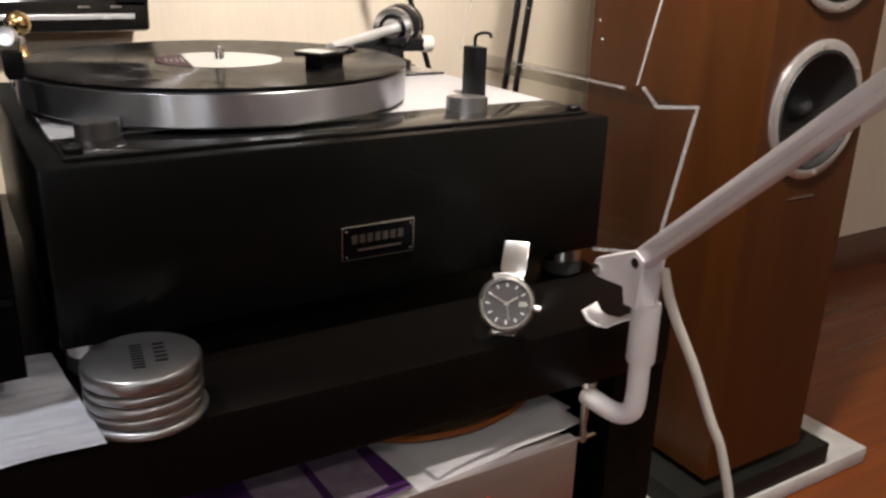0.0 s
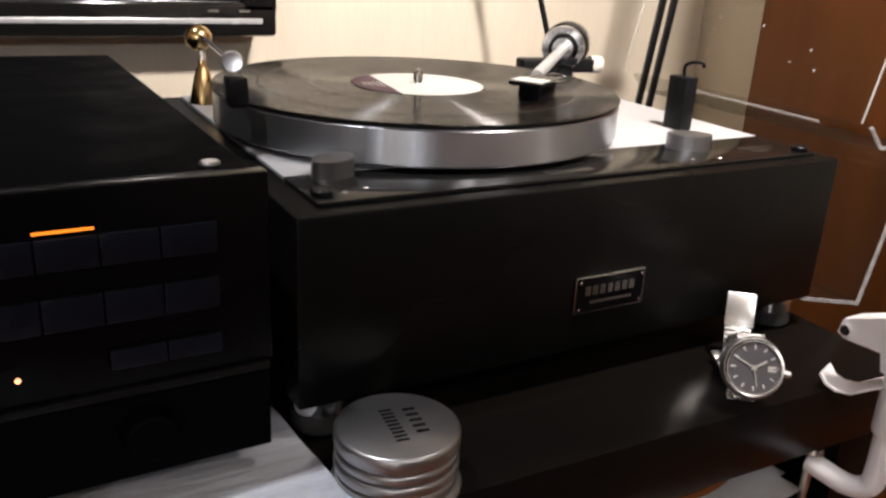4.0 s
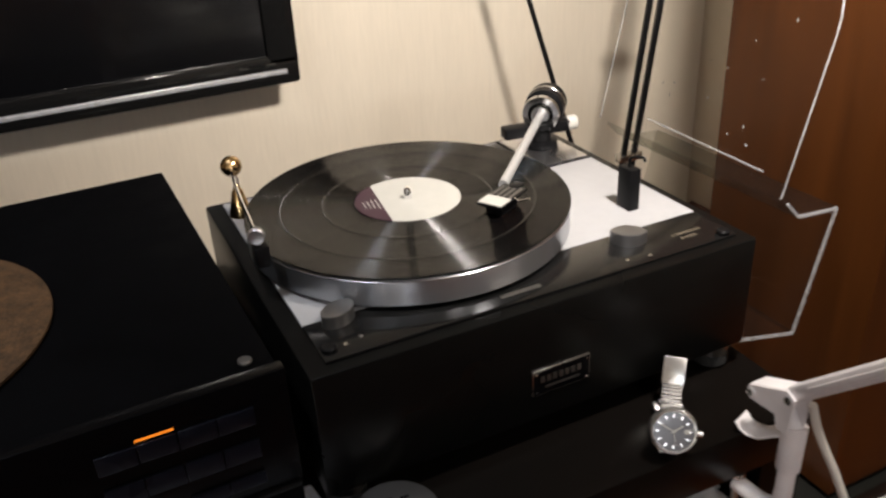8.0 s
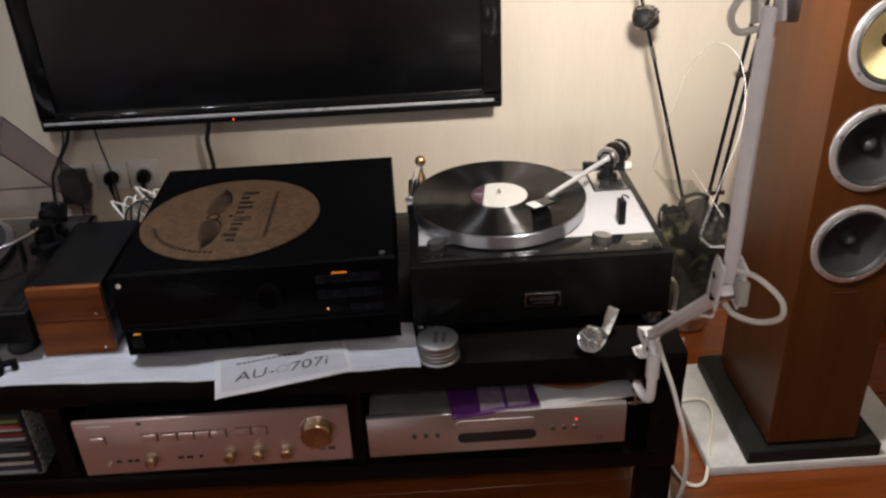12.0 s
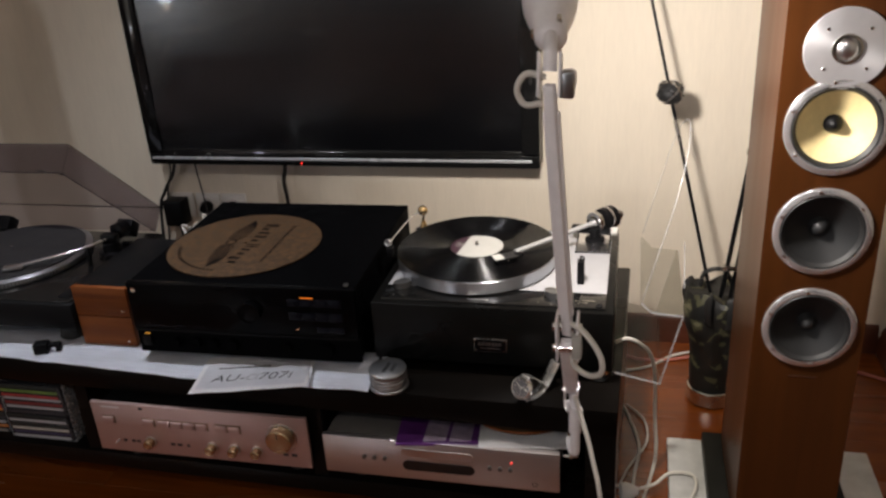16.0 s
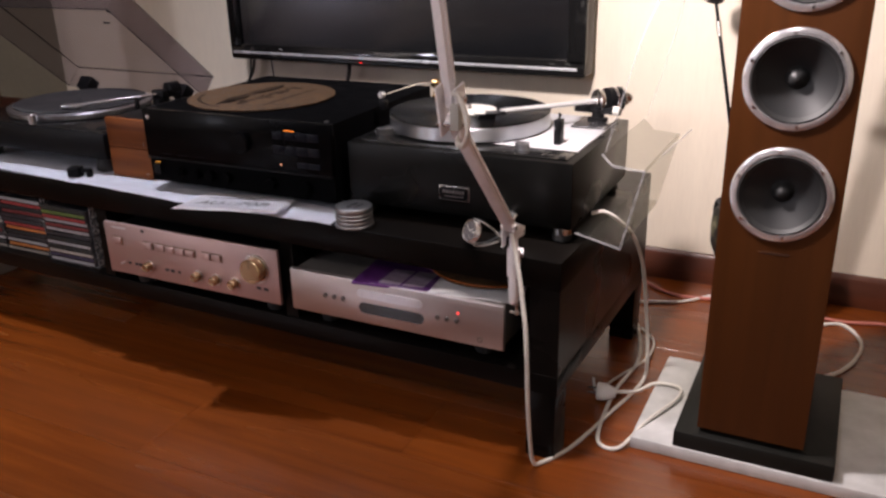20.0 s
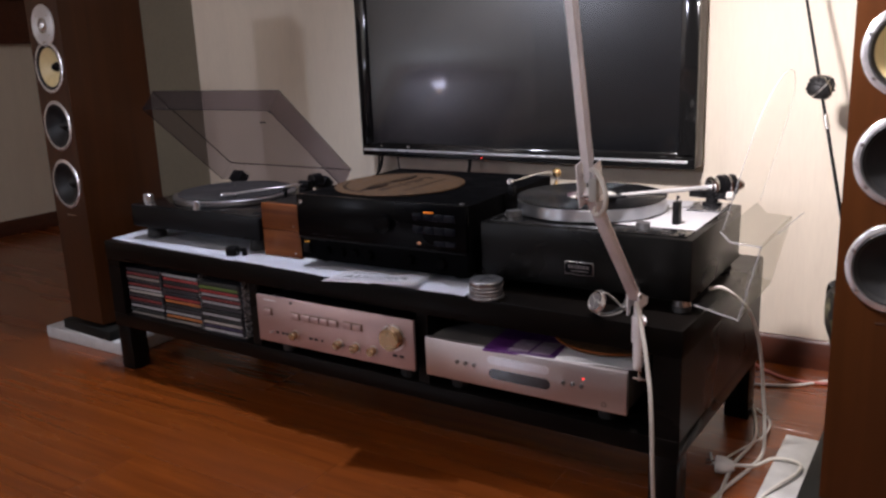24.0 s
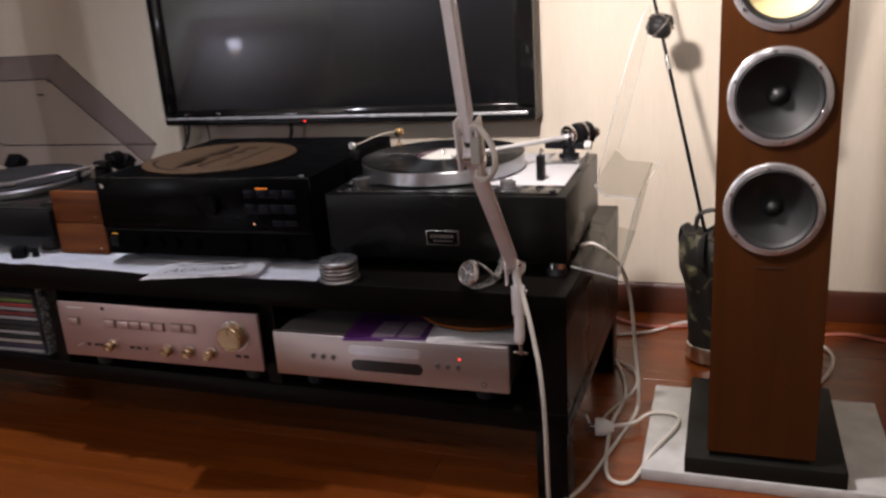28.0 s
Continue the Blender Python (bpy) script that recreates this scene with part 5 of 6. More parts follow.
shade = part("shade", lathe([(0.0, 0.010), (0.010, 0.010), (0.015, 0.014), (0.018, 0.022), (0.0185, 0.040), (0.021, 0.052), (0.027, 0.076), (0.031, 0.100), (0.033, 0.125), (0.034, RIM), (0.0328, RIM), (0.0318, 0.125), (0.0298, 0.101), (0.0258, 0.078), (0.0195, 0.056), (0.016, 0.050), (0.0, 0.050)], 48), M_WHITEMETAL, lamp, "white conical metal shade", HM)
for k in range(3):
    part("vent_cap", sweep([(0.0185 * math.cos(2.1 * k), 0.0185 * math.sin(2.1 * k), 0.024), (0.0185 * math.cos(2.1 * k), 0.0185 * math.sin(2.1 * k), 0.038)], 0.003, 8), M_DULLCHROME, shade)
part("switch", lathe([(0, 0), (0.006, 0), (0.005, 0.006), (0, 0.007)], 14), M_REDCABLE, shade, "small red-brown switch", facing((-0.008, -0.024, 0.072), (-0.3, -1, -0.3)))
part("lamp_socket", lathe([(0, 0.0505), (0.012, 0.0505), (0.012, 0.078), (0, 0.078)], 20), M_LABEL, shade)
part("bulb", lathe([(0, 0.078), (0.010, 0.079), (0.013, 0.090), (0.018, 0.108), (0.017, 0.118), (0.010, 0.127), (0, 0.130)], 24), M_WARM, shade, "lit bulb")
part("lamp_cord", sweep(smooth_line([EL + Vector((0.004, -0.004, 0.030)), EL + Vector((0.022, -0.026, 0.030)), EL + Vector((0.041, -0.048, 0.014)), EL + Vector((0.043, -0.050, -0.008)), EL + Vector((0.028, -0.030, -0.026)), EL + Vector((0.010, -0.006, -0.030)), EL + Vector((0.004, 0.012, -0.026))], 8), 0.0034, 10), M_WHITECABLE, lamp, "white cable loop")
part("lamp_cord", sweep(smooth_line([TOPJ + Vector((-0.004, 0.006, 0.006)), TOPJ + Vector((-0.024, 0.004, 0.010)), TOPJ + Vector((-0.034, 0.004, -0.006)), TOPJ + Vector((-0.026, 0.004, -0.022)), TOPJ + Vector((-0.008, 0.002, -0.020))], 8), 0.0034, 10), M_WHITECABLE, lamp, "white cable loop")


def cable(name, points, r, mat, label, steps=8):
    return solo(name, sweep(smooth_line(points, steps), r, 10), mat, label, "cable")


cable("power_cable", [(0.919, -0.040, 0.424), (0.928, -0.044, 0.394), (0.942, -0.058, 0.352), (0.952, -0.070, 0.314), (0.959, -0.079, 0.288), (0.966, -0.089, 0.236), (0.967, -0.085, 0.17), (0.962, -0.060, 0.09), (0.957, -0.028, 0.018), (0.966, -0.010, 0.0045), (0.998, 0.055, 0.0042), (1.028, 0.180, 0.0042), (1.058, 0.320, 0.0062), (1.063, 0.328, 0.06), (1.057, 0.325, 0.146), (1.052, 0.286, 0.262), (1.040, 0.251, 0.333), (1.020, 0.228, 0.368), (0.996, 0.205, 0.391), (0.976, 0.192, 0.390)], 0.0036, M_WHITECABLE, "white lamp cable hanging to the floor and looping up")
cable("power_cable", [(1.022, 0.235, 0.022), (1.060, 0.262, 0.018), (1.092, 0.290, 0.028), (1.135, 0.288, 0.030), (1.140, 0.245, 0.030), (1.105, 0.155, 0.026), (1.075, 0.085, 0.006), (1.040, 0.085, 0.0045), (1.025, 0.140, 0.0045), (1.018, 0.27, 0.0045), (1.030, 0.395, 0.0045), (1.01, 0.50, 0.0045), (0.97, 0.62, 0.0045)], 0.0036, M_WHITECABLE, "white cable looped over the stone slab")
cable("power_cable", [(0.965, 0.30, 0.004), (0.985, 0.260, 0.004), (1.01, 0.33, 0.0040), (1.046, 0.41, 0.012), (1.04, 0.50, 0.008), (1.0, 0.56, 0.0035)], 0.0024, M_WHITECABLE, "thin white cable on the floor")
plug = thing("mains_plug", (1.018, 0.233, 0.0), "white mains plug lying on the floor", "plug", 8)
part("body", lathe([(0, 0), (0.008, 0), (0.012, 0.008), (0.017, 0.022), (0.017, 0.034), (0.014, 0.036), (0, 0.036)], 20), M_OUTLET, plug, "", facing((0.010, 0, 0.0205), (-1, 0, 0)))
for s in (-1, 1):
    part("pin", sweep([(-0.025, s * 0.009, 0.0205), (-0.044, s * 0.009, 0.0205)], 0.0022, 8), M_CHROME, plug)

# ---- clear dust cover ----
cov = thing("dust_cover", (0.985, 0.096, SZ + 0.0022), "clear acrylic dust cover standing on edge beside the turntable", "dust cover")
Q = [(0.976, 0.016), (1.053, -0.0015), (1.085, 0.133), (1.034, 0.137), (1.017, 0.154)]


def panel(a, b, y0, y1, thick=0.0032):
    a, b = Vector((a[0] - 0.985, 0, a[1])), Vector((b[0] - 0.985, 0, b[1]))
    n = Vector((-(b - a).z, 0, (b - a).x)).normalized() * thick
    bm = bmesh.new()
    v = [bm.verts.new(p + Vector((0, y, 0))) for y in (y0, y1) for p in (a, b, b + n, a + n)]
    for f in ((0, 1, 2, 3), (7, 6, 5, 4), (0, 4, 5, 1), (1, 5, 6, 2), (2, 6, 7, 3), (3, 7, 4, 0)):
        bm.faces.new([v[i] for i in f])
    return bm


for a, b, deep in zip(Q[:4], Q[1:], (0.262, 0.262, 0.262, 0.272)):
    pn = part("panel", panel(a, b, 0.0012, deep), M_CLEARBOX, cov)
    part("edge_glint", panel(a, b, -0.0012, 0.0010, 0.0026), M_CLEAREDGE, pn, "cut edge with its glint as a pale strip")

# upper sheet: leans away from the turntable, with a round top
LEAN = Vector((0.257, 0, 1)).normalized()
DOME = [(0.010, 0.0), (0.010, 0.150)] + [(0.152 - 0.142 * math.cos(math.pi * k / 24), 0.150 + 0.118 * math.sin(math.pi * k / 24)) for k in range(1, 24)] + [(0.294, 0.150), (0.290, 0.0)]
side = LEAN.cross(Vector((0, 1, 0)))
DM = Matrix.Translation((Q[4][0] - 0.985, 0, Q[4][1])) @ Matrix(((0, LEAN.x, -side.x, 0), (1, 0, 0, 0), (0, LEAN.z, -side.z, 0), (0, 0, 0, 1)))
up = part("panel", prism(DOME, 0, 0.003), M_CLEAR, cov, "clear round-topped sheet", DM)
part("edge_glint", sweep([(u, v, 0.0015) for u, v in DOME[:13]], 0.0009, 8), M_CLEAREDGE, up, "cut edge with its glint as a pale strip")
part("edge_glint", sweep([(u, v, 0.0015) for u, v in DOME[12:]], 0.0006, 8), M_CLEAREDGE, up, "cut edge with its glint as a pale strip")
# specks of drops and scratches, their glints given as pale discs
speck_rng = random.Random(31)
for k in range(16):
    sz = speck_rng.uniform(0.0006, 0.0013)
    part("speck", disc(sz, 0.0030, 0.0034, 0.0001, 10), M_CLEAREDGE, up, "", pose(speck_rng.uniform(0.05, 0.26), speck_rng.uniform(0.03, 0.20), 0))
# glint on the far part of an edge, drawn as a pale bar
part("edge_glint", sweep([(1.0894 - 0.985, 0.100, 0.134), (1.098 - 0.985, 0.298, 0.134)], 0.0013, 8), M_CLEAREDGE, cov)

# ---- loudspeakers ----


def driver(parent, z, r, cone, plug_r, name):
    """A cone driver set in the baffle, looking out of the front."""
    d = part(name, lathe([(r * 0.83, -0.004), (r * 0.86, 0.0035), (r * 0.97, 0.0035), (r, 0.002), (r, -0.001)], 64), M_RING, parent, "", pose(0, -0.0005, z, 90))
    part("surround", lathe([(r * 0.86, 0.0), (r * 0.82, 0.0042), (r * 0.76, 0.0005), (r * 0.74, -0.002)], 56), M_SURROUND, d)
    part("cone", lathe([(r * 0.75, -0.001), (r * 0.62, -0.0075), (r * 0.45, -0.0145), (r * 0.28, -0.0205), (0.0, -0.026)], 56), cone, d)
    plug_r *= 0.72
    part("phase_plug", lathe([(plug_r * 1.5, -0.0235), (plug_r * 1.2, -0.017), (plug_r * 0.8, -0.0105), (plug_r * 0.35, -0.0065), (0, -0.0055)], 28), M_BLKPLAST if cone is M_KEVLAR else M_CONE, d)
    for k in range(6):
        a = radians(90 + 60 * k + 8)
        part("screw", disc(0.0026, 0.0034, 0.0046, 0.0004, 12), M_CHROME, d, "", pose(r * 0.915 * math.cos(a), r * 0.915 * math.sin(a), 0))
    return d


def cabinet(w, deep, z0, z1, holes):
    """A box whose front has round, walled openings for the drivers."""
    bm = bmesh.new()

    def quad(*pts):
        bm.faces.new([bm.verts.new(p) for p in pts])

    quad((-w, 0, z0), (-w, 0, z1), (-w, deep, z1), (-w, deep, z0))
    quad((w, 0, z0), (w, deep, z0), (w, deep, z1), (w, 0, z1))
    quad((-w, deep, z0), (-w, deep, z1), (w, deep, z1), (w, deep, z0))
    quad((-w, 0, z1), (w, 0, z1), (w, deep, z1), (-w, deep, z1))
    quad((-w, 0, z0), (-w, deep, z0), (w, deep, z0), (w, 0, z0))
    low = z0
    n = 48
    for z, r in holes:
        h = 0.0800
        quad((-w, 0, low), (w, 0, low), (w, 0, z - h), (-w, 0, z - h))
        inner, outer, back = [], [], []
        for k in range(n):
            a = 2 * math.pi * (k + 0.5) / n
            c, t = math.cos(a), math.sin(a)
            q = min(w / max(abs(c), 1e-9), h / max(abs(t), 1e-9))
            inner.append((r * c, 0, z + r * t))
            back.append((r * c, 0.03, z + r * t))
            outer.append((q * c, 0, z + q * t))
        for k in range(n):
            m = (k + 1) % n
            quad(outer[k], outer[m], inner[m], inner[k])
            quad(inner[k], inner[m], back[m], back[k])
        for c, t in ((1, 1), (-1, 1), (-1, -1), (1, -1)):
            near = sorted(range(n), key=lambda k: (outer[k][0] - c * w) ** 2 + (outer[k][2] - z - t * h) ** 2)[:2]
            bm.faces.new([bm.verts.new(p) for p in ((c * w, 0, z + t * h), outer[near[0]], outer[near[1]])])
        low = z + h
    quad((-w, 0, low), (w, 0, low), (w, 0, z1), (-w, 0, z1))
    bmesh.ops.remove_doubles(bm, verts=bm.verts, dist=1e-5)
    return bm


def loudspeaker(m, lab):
    sp = new("loudspeaker")
    sp.empty_display_size = 0.05
    sp.matrix_basis = m
    tagged(sp, lab, "loudspeaker", "pair of loudspeakers")
    part("cabinet", cabinet(0.083, 0.256, 0.040, 0.985, [(0.4585, 0.0605), (0.626, 0.0605), (0.790, 0.0605)]), M_SPKWOOD, sp)
    part("base", box(-0.119, 0.132, -0.012, 0.292, 0.0, 0.030, 0.002), M_BASEPLATE, sp, "black base plate")
    part("spacer", box(-0.070, 0.070, 0.02, 0.25, 0.030, 0.040), M_BLKPLAST, sp)
    tw = part("tweeter", lathe([(0.018, -0.002), (0.021, 0.0030), (0.052, 0.0036), (0.0565, 0.0030), (0.0575, 0.0)], 64), M_TWEETER, sp, "", pose(0, -0.0005, 0.903, 90))
    part("dome_ring", lathe([(0.0155, 0.001), (0.017, 0.0055), (0.0205, 0.0052), (0.0215, 0.002)], 40), M_DULLCHROME, tw)
    part("dome", lathe([(0.0158, 0.001), (0.0135, 0.0052), (0.009, 0.0082), (0.004, 0.0095), (0, 0.0098)], 32), M_ALU, tw)
    for k in range(4):
        a = radians(45 + 90 * k)
        part("screw", disc(0.0026, 0.0030, 0.0044, 0.0004, 12), M_CHROME, tw, "", pose(0.039 * math.cos(a), 0.039 * math.sin(a), 0))
    driver(sp, 0.790, 0.0725, M_KEVLAR, 0.0135, "midrange")
    driver(sp, 0.626, 0.0715, M_CONE, 0.016, "woofer")
    driver(sp, 0.4585, 0.0715, M_CONE, 0.016, "woofer")
    part("logo_bar", box(-0.022, 0.022, -0.0008, 0.0, 0.3655, 0.3675), M_DULLCHROME, sp)
    part("terminal_plate", box(-0.045, 0.045, 0.256, 0.260, 0.10, 0.18, 0.001), M_BLKPLAST, sp)
    return sp


spk = loudspeaker(pose(1.2795, 0.116, 0.023), "tall cherry-veneered loudspeaker with a yellow midrange cone")
solo("stone_slab", box(1.089, 1.495, 0.101, 0.420, 0.0, 0.0228, 0.003), M_SLAB, "pale grey stone slab under the loudspeaker", "slab")
left = copy_thing(spk, pose(-0.850, 0.118, 0.038, 0, 0, -4))
tagged(left, "tall cherry-veneered loudspeaker standing in shade past the stand")
solo("stone_slab", box(-1.045, -0.655, 0.100, 0.440, 0.0, 0.0378, 0.003), M_SLAB, "pale grey stone slab under the shaded loudspeaker", "slab")

# ---- bag with poles ----
bag = thing("shoulder_bag", (1.193, 0.618, 0.0), "dark patterned cloth bag standing by the wall", "bag")
bm = lathe([(0, 0), (0.046, 0), (0.052, 0.006), (0.048, 0.03), (0.049, 0.06), (0.052, 0.10), (0.055, 0.14), (0.060, 0.18), (0.066, 0.22), (0.072, 0.255), (0.074, 0.285), (0.066, 0.300), (0.058, 0.292), (0.030, 0.285), (0, 0.285)], 48)
for v in bm.verts:
    k = 1 + 0.16 * noise.noise(Vector((v.co.x * 20, v.co.y * 20, v.co.z * 11))) * min(1, v.co.z * 12)
    v.co.x *= k
    v.co.y *= k * 0.85
    if v.co.z > 0.2:
        v.co.z += 0.030 * noise.noise(Vector((v.co.x * 26, v.co.y * 26, 4.0)))
part("body", bm, M_CAMO, bag)
for k, (ax_, ln_f) in enumerate(((-1.9, 0.060), (-1.2, 0.075), (2.6, 0.055), (0.3, 0.065))):
    cx, cy = 0.068 * math.cos(ax_), 0.058 * math.sin(ax_)
    part("flap", sweep(smooth_line([(cx * 0.9, cy * 0.9, 0.285), (cx * 1.1, cy * 1.15, 0.300), (cx * 1.2, cy * 1.3, 0.300 - ln_f * 0.45), (cx * 1.12, cy * 1.22, 0.300 - ln_f)], 5), 0.014, 10, flat=0.18), M_BLKCABLE, bag, "black folded strap end")
part("foot_band", lathe([(0.0525, 0.006), (0.0555, 0.008), (0.0530, 0.040), (0.050, 0.042)], 40), M_DULLCHROME, bag, "shiny band round the foot", pose(0, 0, 0))
part("strap", sweep(smooth_line([(0.035, -0.040, 0.30), (0.046, -0.052, 0.25), (0.040, -0.046, 0.17), (0.036, -0.040, 0.09)], 6), 0.005, 8, flat=0.35), M_GREYPRINT, bag, "pale webbing strap")
part("handle_loop", sweep(smooth_line([(-0.04, 0, 0.300), (-0.03, 0, 0.335), (0.01, 0, 0.342), (0.03, 0, 0.305)], 6), 0.005, 8), M_BLKCABLE, bag)
pole = thing("slim_pole", (1.172, 0.622, 0.300), "slim dark pole leaning to the wall with a knotted ball", "pole")
PD = Vector((1.069 - 1.172, 0.697 - 0.622, 0.724 - 0.300))
part("rod", sweep([PD * -0.04, PD * 1.9], 0.0042, 12, r_end=0.0030), M_BLKPLAST, pole)
kn = part("knot", lathe([(0, -0.027), (0.015, -0.023), (0.024, -0.012), (0.0275, 0.0), (0.024, 0.012), (0.015, 0.023), (0, 0.027)], 24), M_BLKCABLE, pole, "knotted black cord ball", Matrix.Translation(PD))
for k in range(9):
    ax = Vector((rng.uniform(-1, 1), rng.uniform(-1, 1), rng.uniform(-1, 1))).normalized()
    o = ax.orthogonal().normalized()
    pts = [Matrix.Rotation(2 * math.pi * i / 14, 3, ax) @ o * (0.0272 + 0.002 * math.sin(i * 2.1 + k)) for i in range(15)]
    part("cord_turn", sweep(pts, 0.0022, 6), M_BLKCABLE if k % 3 else M_DULLCHROME, kn)
part("ferrule", sweep([PD * 0.86, PD * 0.79], 0.0052, 12), M_DULLCHROME, pole)
pole2 = thing("dark_pole", (1.195, 0.575, 0.295), "dark double pole leaning behind the loudspeaker", "pole")
for off in (0.0, 0.020):
    part("rod", beam((off, 0, 0), (0.062 + off, -0.030, 0.62), 0.010, 0.008, 0.001), M_BLKPLAST, pole2)
for k in (0.12, 0.55):
    part("bracket", box(-0.010, 0.032, -0.007, 0.007, -0.006, 0.006, 0.001), M_DULLCHROME, pole2, "", pose(0.062 * k, -0.03 * k, 0.62 * k))

# ---- television ----
tv = thing("television", (0.245, 0.790, 0.512), "large wall-mounted flat television with glossy black frame, switched off", "television")
W2, TH = 0.530, 0.640
part("casing", box(-W2, W2, 0.012, 0.075, 0.0, TH, 0.010), M_TVSIDE, tv)
fr = part("frame", merge(box(-W2, W2, 0, 0.014, 0.0, 0.044, 0.006), box(-W2, W2, 0, 0.014, TH - 0.036, TH, 0.006), box(-W2, -W2 + 0.042, 0, 0.0135, 0.030, TH - 0.03, 0.004), box(W2 - 0.046, W2, 0, 0.0135, 0.030, TH - 0.03, 0.004)), M_TVBEZEL, tv, "glossy black frame")
part("screen", box(-W2 + 0.040, W2 - 0.044, 0.007, 0.013, 0.042, TH - 0.034), M_SCREEN, tv, "dark glass screen")
part("silver_strip", box(-W2 + 0.010, W2 - 0.020, -0.0022, 0.001, 0.0165, 0.0235, 0.001), M_TVSTRIP, tv, "silver trim strip")
part("standby_lamp", disc(0.0022, 0, 0.001, 0.0002, 10), M_RED, tv, "lit red dot", pose(-0.091, -0.0002, 0.0085, 90))
for i in range(9):
    part("printed_bar", box(-0.048 + i * 0.0085, -0.042 + i * 0.0085, -0.0006, 0.0, 0.0305, 0.0355), M_DULLCHROME, tv)
# not print: short bars in place of lamp reflections on the frame
for x in (-W2 + 0.07, -W2 + 0.17, W2 - 0.09, W2 - 0.05):
    part("printed_bar", box(x, x + 0.014, -0.0006, 0.0, 0.031, 0.034), M_DULLCHROME, tv)
part("wall_bracket", box(-0.20, 0.20, 0.075, 0.098, 0.18, 0.46, 0.002), M_GREYSTEEL, tv)

# ---- wall sockets and plugs ----
for i, x in enumerate((-0.270, -0.187, -0.107)):
    so = thing("wall_socket", (x, WALL_Y, 0.360), "white mains socket on the wall under the television", "socket", 0, "row of sockets")
    plate = part("plate", box(-0.038, 0.038, -0.010, 0, -0.037, 0.037, 0.003), M_OUTLET, so)
    part("well", lathe([(0.0, 0.0015), (0.019, 0.0015), (0.021, 0.004), (0.024, 0.004), (0.024, 0.0)], 28), M_OUTLET, plate, "", pose(0, -0.010, 0, 90))
    if i in (0, 1, 2):
        pl = thing("mains_plug", (x, WALL_Y - 0.0142, 0.360), "black mains plug pushed into a wall socket", "plug", 0, "black plugs")
        if i == 0:
            part("body", box(-0.030, 0.026, -0.050, 0.0002, -0.046, 0.030, 0.004), M_BLKPLAST, pl, "square adapter body")
        else:
            part("body", lathe([(0, -0.0002), (0.017, -0.0002), (0.018, 0.012), (0.013, 0.026), (0, 0.028)], 20), M_BLKPLAST, pl, "", pose(0, 0, 0, 90))
        part("boot", sweep(smooth_line([(0, -0.020, -0.004), (0.001, -0.026, -0.018), (0.002, -0.026, -0.036)], 4), 0.007, 10, r_end=0.004), M_BLKPLAST, pl)
        cable("mains_cable", [(x + 0.002, WALL_Y - 0.040, 0.322), (x + 0.004 + i * 0.012, WALL_Y - 0.042, 0.26), (x + 0.012 + i * 0.03, WALL_Y - 0.045, 0.12), (x + 0.03 + i * 0.03, WALL_Y - 0.05, 0.0045)], 0.0035, M_BLKCABLE, "black mains cable hanging from a socket")
cable("tv_cable", [(0.078, 0.845, 0.54), (0.080, 0.846, 0.49), (0.069, 0.850, 0.45), (0.072, 0.850, 0.39), (0.076, 0.850, 0.25), (0.09, 0.83, 0.0055)], 0.0055, M_BLKCABLE, "black cable hanging from the television")
cable("tv_cable", [(-0.24, 0.84, 0.54), (-0.26, 0.85, 0.47), (-0.30, 0.852, 0.41), (-0.33, 0.855, 0.33), (-0.35, 0.85, 0.0045)], 0.0045, M_BLKCABLE, "black cable hanging from the television")
cable("tv_cable", [(-0.19, 0.845, 0.54), (-0.188, 0.852, 0.46), (-0.172, 0.838, 0.38), (-0.17, 0.84, 0.25), (-0.16, 0.83, 0.003)], 0.0022, M_BLKCABLE, "thin black cable hanging from the television")
cable("tv_cable", [(-0.262, 0.845, 0.54), (-0.270, 0.852, 0.47), (-0.300, 0.858, 0.38), (-0.36, 0.85, 0.004)], 0.0028, M_BLKCABLE, "thin black cable hanging from the television")
solo("cable_clip", box(0.268, 0.277, WALL_Y - 0.008, WALL_Y - 0.0005, 0.348, 0.372, 0.001), M_OUTLET, "white plastic clip on the wall under the television", "clip")

# pale cables heaped behind the amplifier
for k in range(9):
    x, y = -0.02 + rng.uniform(-0.03, 0.09), 0.50 + rng.uniform(-0.03, 0.05)
    cable("signal_cable", [(x, y, SZ + 0.004), (x + rng.uniform(-0.03, 0.03), y - 0.01, SZ + 0.05 + rng.uniform(0, 0.03)), (x + rng.uniform(-0.04, 0.05), y + 0.015, SZ + 0.075 + rng.uniform(0, 0.03)), (x + rng.uniform(0.0, 0.09), y + 0.01, SZ + 0.05), (x + rng.uniform(0.02, 0.10), y - 0.01, SZ + 0.004)], 0.0021, M_WHITECABLE if k % 3 else M_BLKCABLE, "tangled pale signal cable behind the amplifier")
cable("speaker_cable", [(0.93, 0.84, 0.004), (0.97, 0.80, 0.0045), (1.03, 0.770, 0.004), (1.10, 0.775, 0.004), (1.20, 0.80, 0.004), (1.39, 0.77, 0.004), (1.50, 0.79, 0.0045), (1.615, 0.74, 0.004)], 0.0038, M_REDCABLE, "clear red loudspeaker cable along the wall")
cable("speaker_cable", [(0.90, 0.66, 0.004), (0.97, 0.70, 0.004), (1.05, 0.735, 0.004), (1.12, 0.80, 0.0045), (1.20, 0.81, 0.012), (1.27, 0.60, 0.10), (1.275, 0.45, 0.15), (1.275, 0.383, 0.155)], 0.0036, M_WHITECABLE, "pale loudspeaker cable behind the bag")
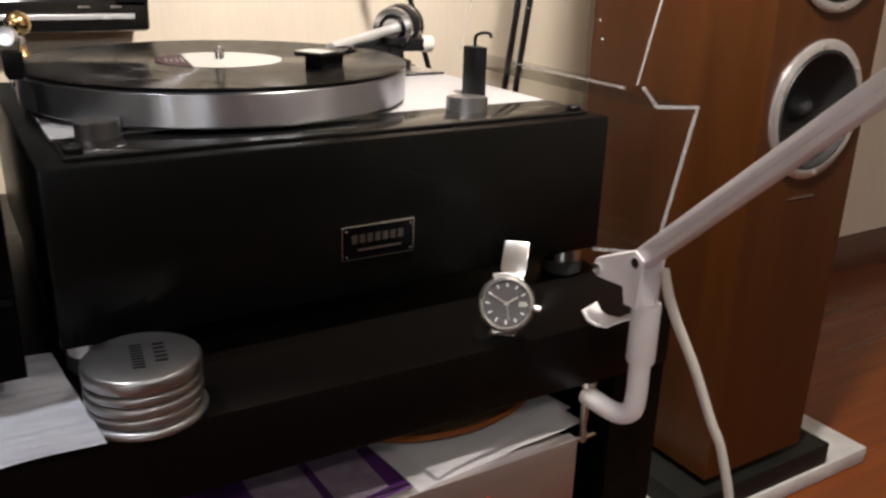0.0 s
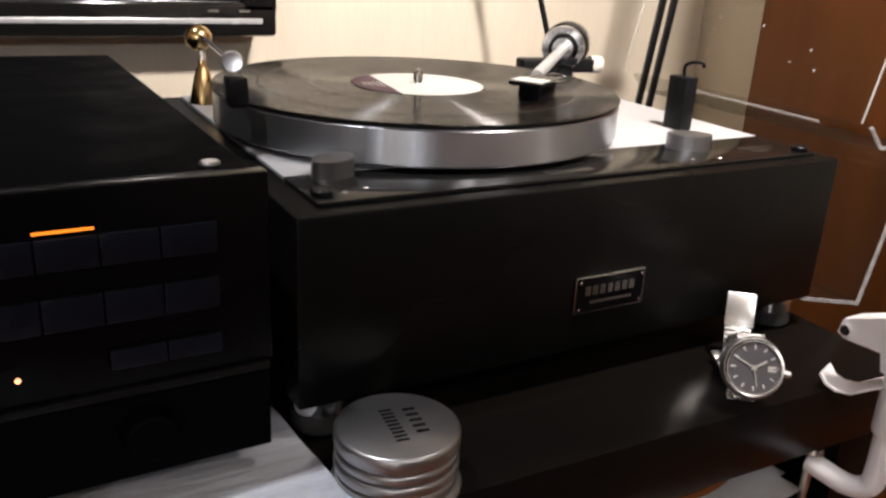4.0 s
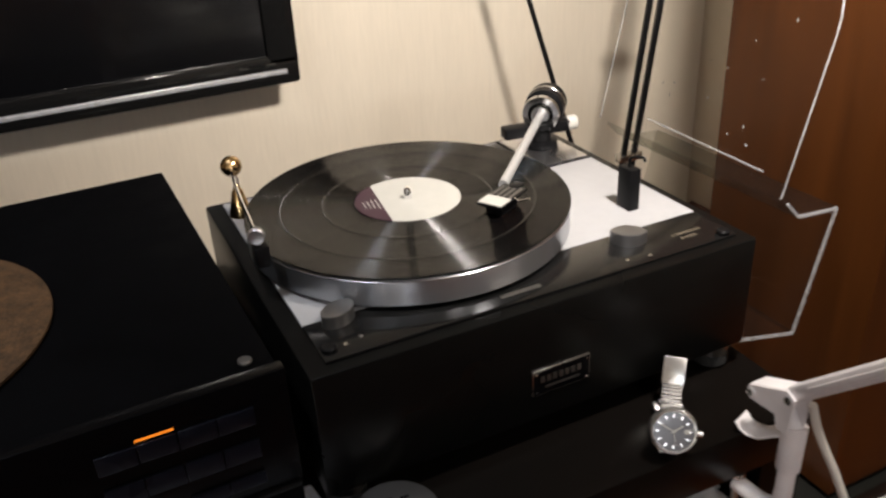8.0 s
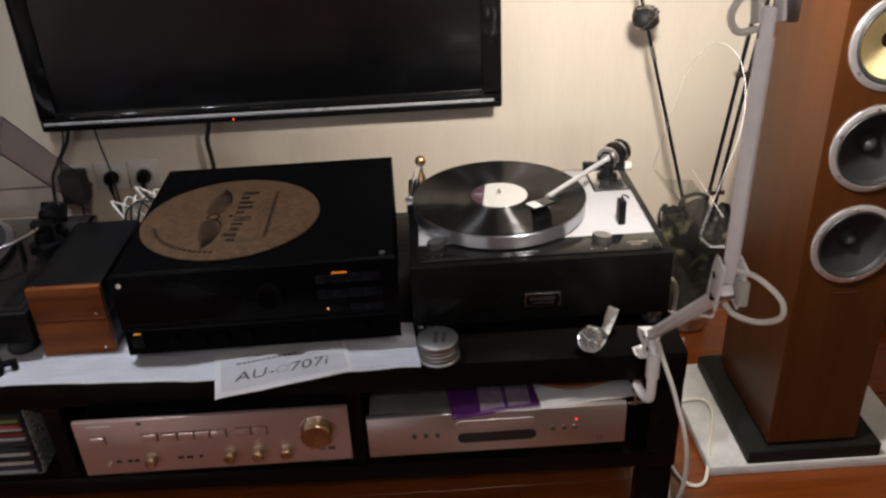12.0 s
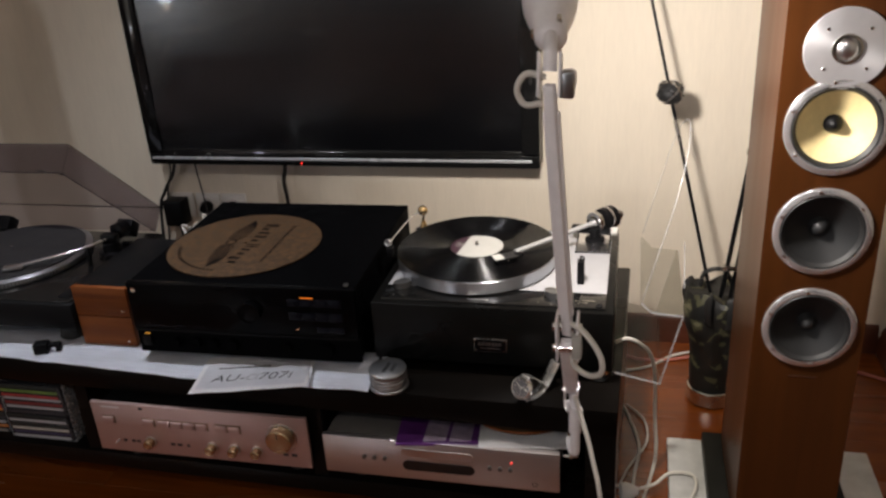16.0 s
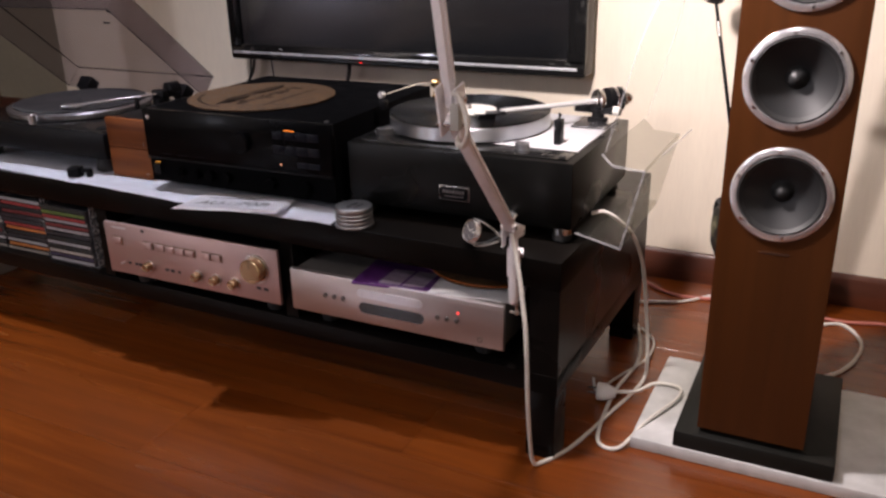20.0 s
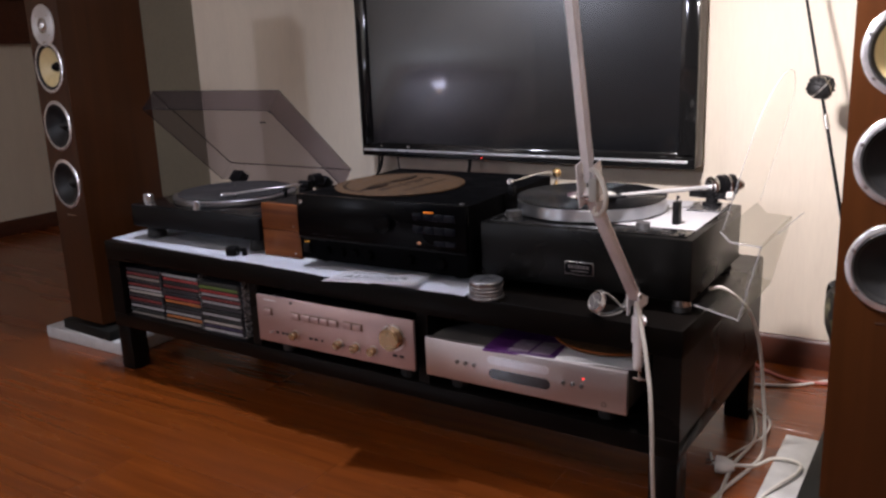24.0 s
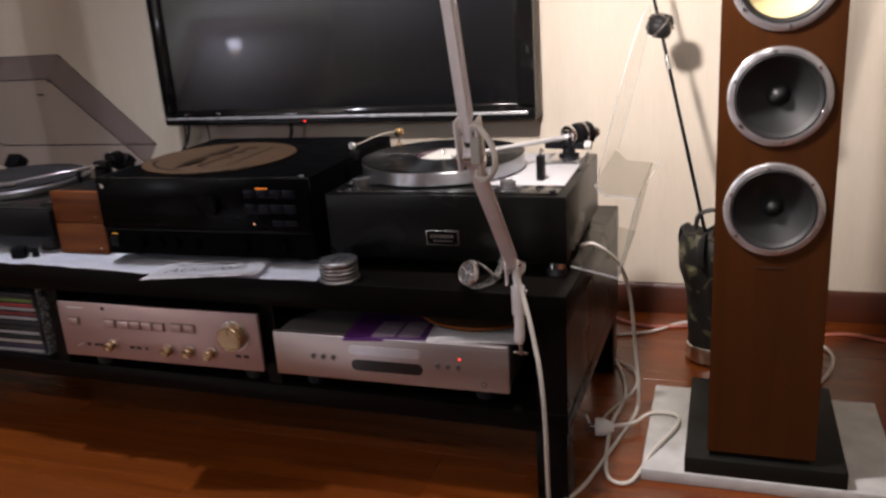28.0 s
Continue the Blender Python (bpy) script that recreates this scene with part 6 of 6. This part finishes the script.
cable("speaker_cable", [(1.330, 0.70, 0.004), (1.40, 0.755, 0.004), (1.445, 0.68, 0.004), (1.432, 0.58, 0.004), (1.39, 0.50, 0.0045), (1.33, 0.47, 0.008), (1.29, 0.43, 0.15), (1.285, 0.383, 0.155)], 0.0042, M_WHITECABLE, "pale loudspeaker cable looped on the floor")

# ---- side walls' fittings ----
for z0, z1, x0 in ((0.60, 0.72, 1.715), (0.390, 0.500, 1.728), (0.178, 0.286, 1.738)):
    pf = thing("framed_picture", (x0, 0.578, z0), "dark framed picture hung on the projecting wall", "picture", 0, "column of pictures")
    part("frame", merge(box(0, 0.16, -0.018, 0, 0, 0.012, 0.002), box(0, 0.16, -0.018, 0, z1 - z0 - 0.012, z1 - z0, 0.002), box(0, 0.012, -0.0175, 0, 0.01, z1 - z0 - 0.01, 0.002), box(0.148, 0.16, -0.0175, 0, 0.01, z1 - z0 - 0.01, 0.002)), M_BLKPLAST, pf)
    part("print", box(0.011, 0.149, -0.008, -0.002, 0.011, z1 - z0 - 0.011), M_PICTURE, pf)
solo("wall_box", box(1.808, 1.90, 0.548, 0.578, 0.085, 0.152, 0.003), M_BLKPLAST, "small dark box fixed low on the projecting wall", "box")
wp = thing("wall_panel", (-2.68, 0.2, 0.93), "brown wooden panel on the far wall", "panel")
part("board", box(0, 0.03, 0, 1.4, 0, 0.215, 0.003), M_BASE, wp)
part("ledge", box(0, 0.06, 0, 1.4, 0.215, 0.235, 0.003), M_OUTLET, wp, "white ledge")

# ---- lamps of the room ----
rl = thing("table_lamp", (-2.14, -2.55, 0.0), "small lit lamp on a low stool across the room", "lamp")
part("stool", merge(box(-0.15, 0.15, -0.15, 0.15, 0.37, 0.40, 0.003), box(-0.14, -0.10, -0.14, -0.10, 0, 0.37), box(0.10, 0.14, -0.14, -0.10, 0, 0.37), box(-0.14, -0.10, 0.10, 0.14, 0, 0.37), box(0.10, 0.14, 0.10, 0.14, 0, 0.37)), M_BASE, rl, "dark wooden stool")
part("stem", lathe([(0, 0.401), (0.05, 0.401), (0.05, 0.411), (0.008, 0.415), (0.008, 0.47), (0, 0.47)], 24), M_BRASS, rl)
part("bulb", lathe([(0, 0.47), (0.014, 0.472), (0.016, 0.48), (0.022, 0.495), (0.022, 0.505), (0.012, 0.520), (0, 0.524)], 20), M_WARM, rl, "lit bulb")
# bodies for the overhead light and for the added fill; both unseen
for spot in (CEILING_LAMP, ROOM_FILL_LAMP):
    ceil_lamp = thing("ceiling_lamp", (spot[0], spot[1], 2.6), "small unseen ceiling lamp with one bright bulb", "lamp", 0, "ceiling lamps")
    part("dish", lathe([(0, 0), (0.06, 0), (0.06, -0.02), (0.012, -0.03), (0.012, -0.11), (0.05, -0.12), (0.055, -0.135), (0.0, -0.135)], 40), M_OUTLET, ceil_lamp)
    part("bulb", lathe([(0, -0.1355), (0.02, -0.1355), (0.024, -0.140), (0.020, -0.146), (0, -0.148)], 24), M_WARM, ceil_lamp, "lit bulb")
fl = thing("floor_lamp", (ROOM_LAMP[0], ROOM_LAMP[1], 0.0), "white floor lamp with a bare cool bulb across the room", "floor lamp")
part("foot", lathe([(0, 0), (0.13, 0), (0.135, 0.006), (0.12, 0.016), (0.02, 0.024), (0, 0.024)], 40), M_OUTLET, fl)
part("pole", lathe([(0, 0.024), (0.011, 0.024), (0.011, 1.49), (0.020, 1.495), (0.020, 1.53), (0, 1.53)], 20), M_OUTLET, fl)
part("bulb", lathe([(0, 1.53), (0.013, 1.53), (0.016, 1.542), (0.016, 1.547), (0, 1.549)], 24), M_COOL, fl, "lit bulb")

# ---- floor boards ----
PW, PLEN = 0.19, 1.28
plank_meshes = {}


def plank(x0, x1, y0):
    """One floor board; boards of one length share a mesh."""
    ln = round(x1 - x0, 3)
    if ln not in plank_meshes:
        plank_meshes[ln] = mesh_of("plank", box(0.0002, ln - 0.0002, 0.0002, PW - 0.0002, -0.009, 0.0, 0.0003, 1), M_FLOOR)
    p = new("plank", plank_meshes[ln])
    p.parent = floor
    p.location = (x0, y0, 0)


row, y = 0, -1.60
while y < 1.0:
    x = -2.68 - 0.43 * (row * 2 % 3)
    while x < 2.75:
        if min(x + PLEN, 2.75) - max(x, -2.68) > 0.02:
            plank(max(x, -2.68), min(x + PLEN, 2.75), y)
        x += PLEN
    y += PW
    row += 1
far = bmesh.new()
for ya, yb in ((-5.3, -1.6), (y, 1.73)):
    yy = ya
    while yy < yb:
        box(-2.68, 2.75, yy + 0.0006, min(yy + PW, yb) - 0.0006, -0.009, 0.0, bm=far)
        yy += PW
part("far_planks", far, M_FLOOR, floor)
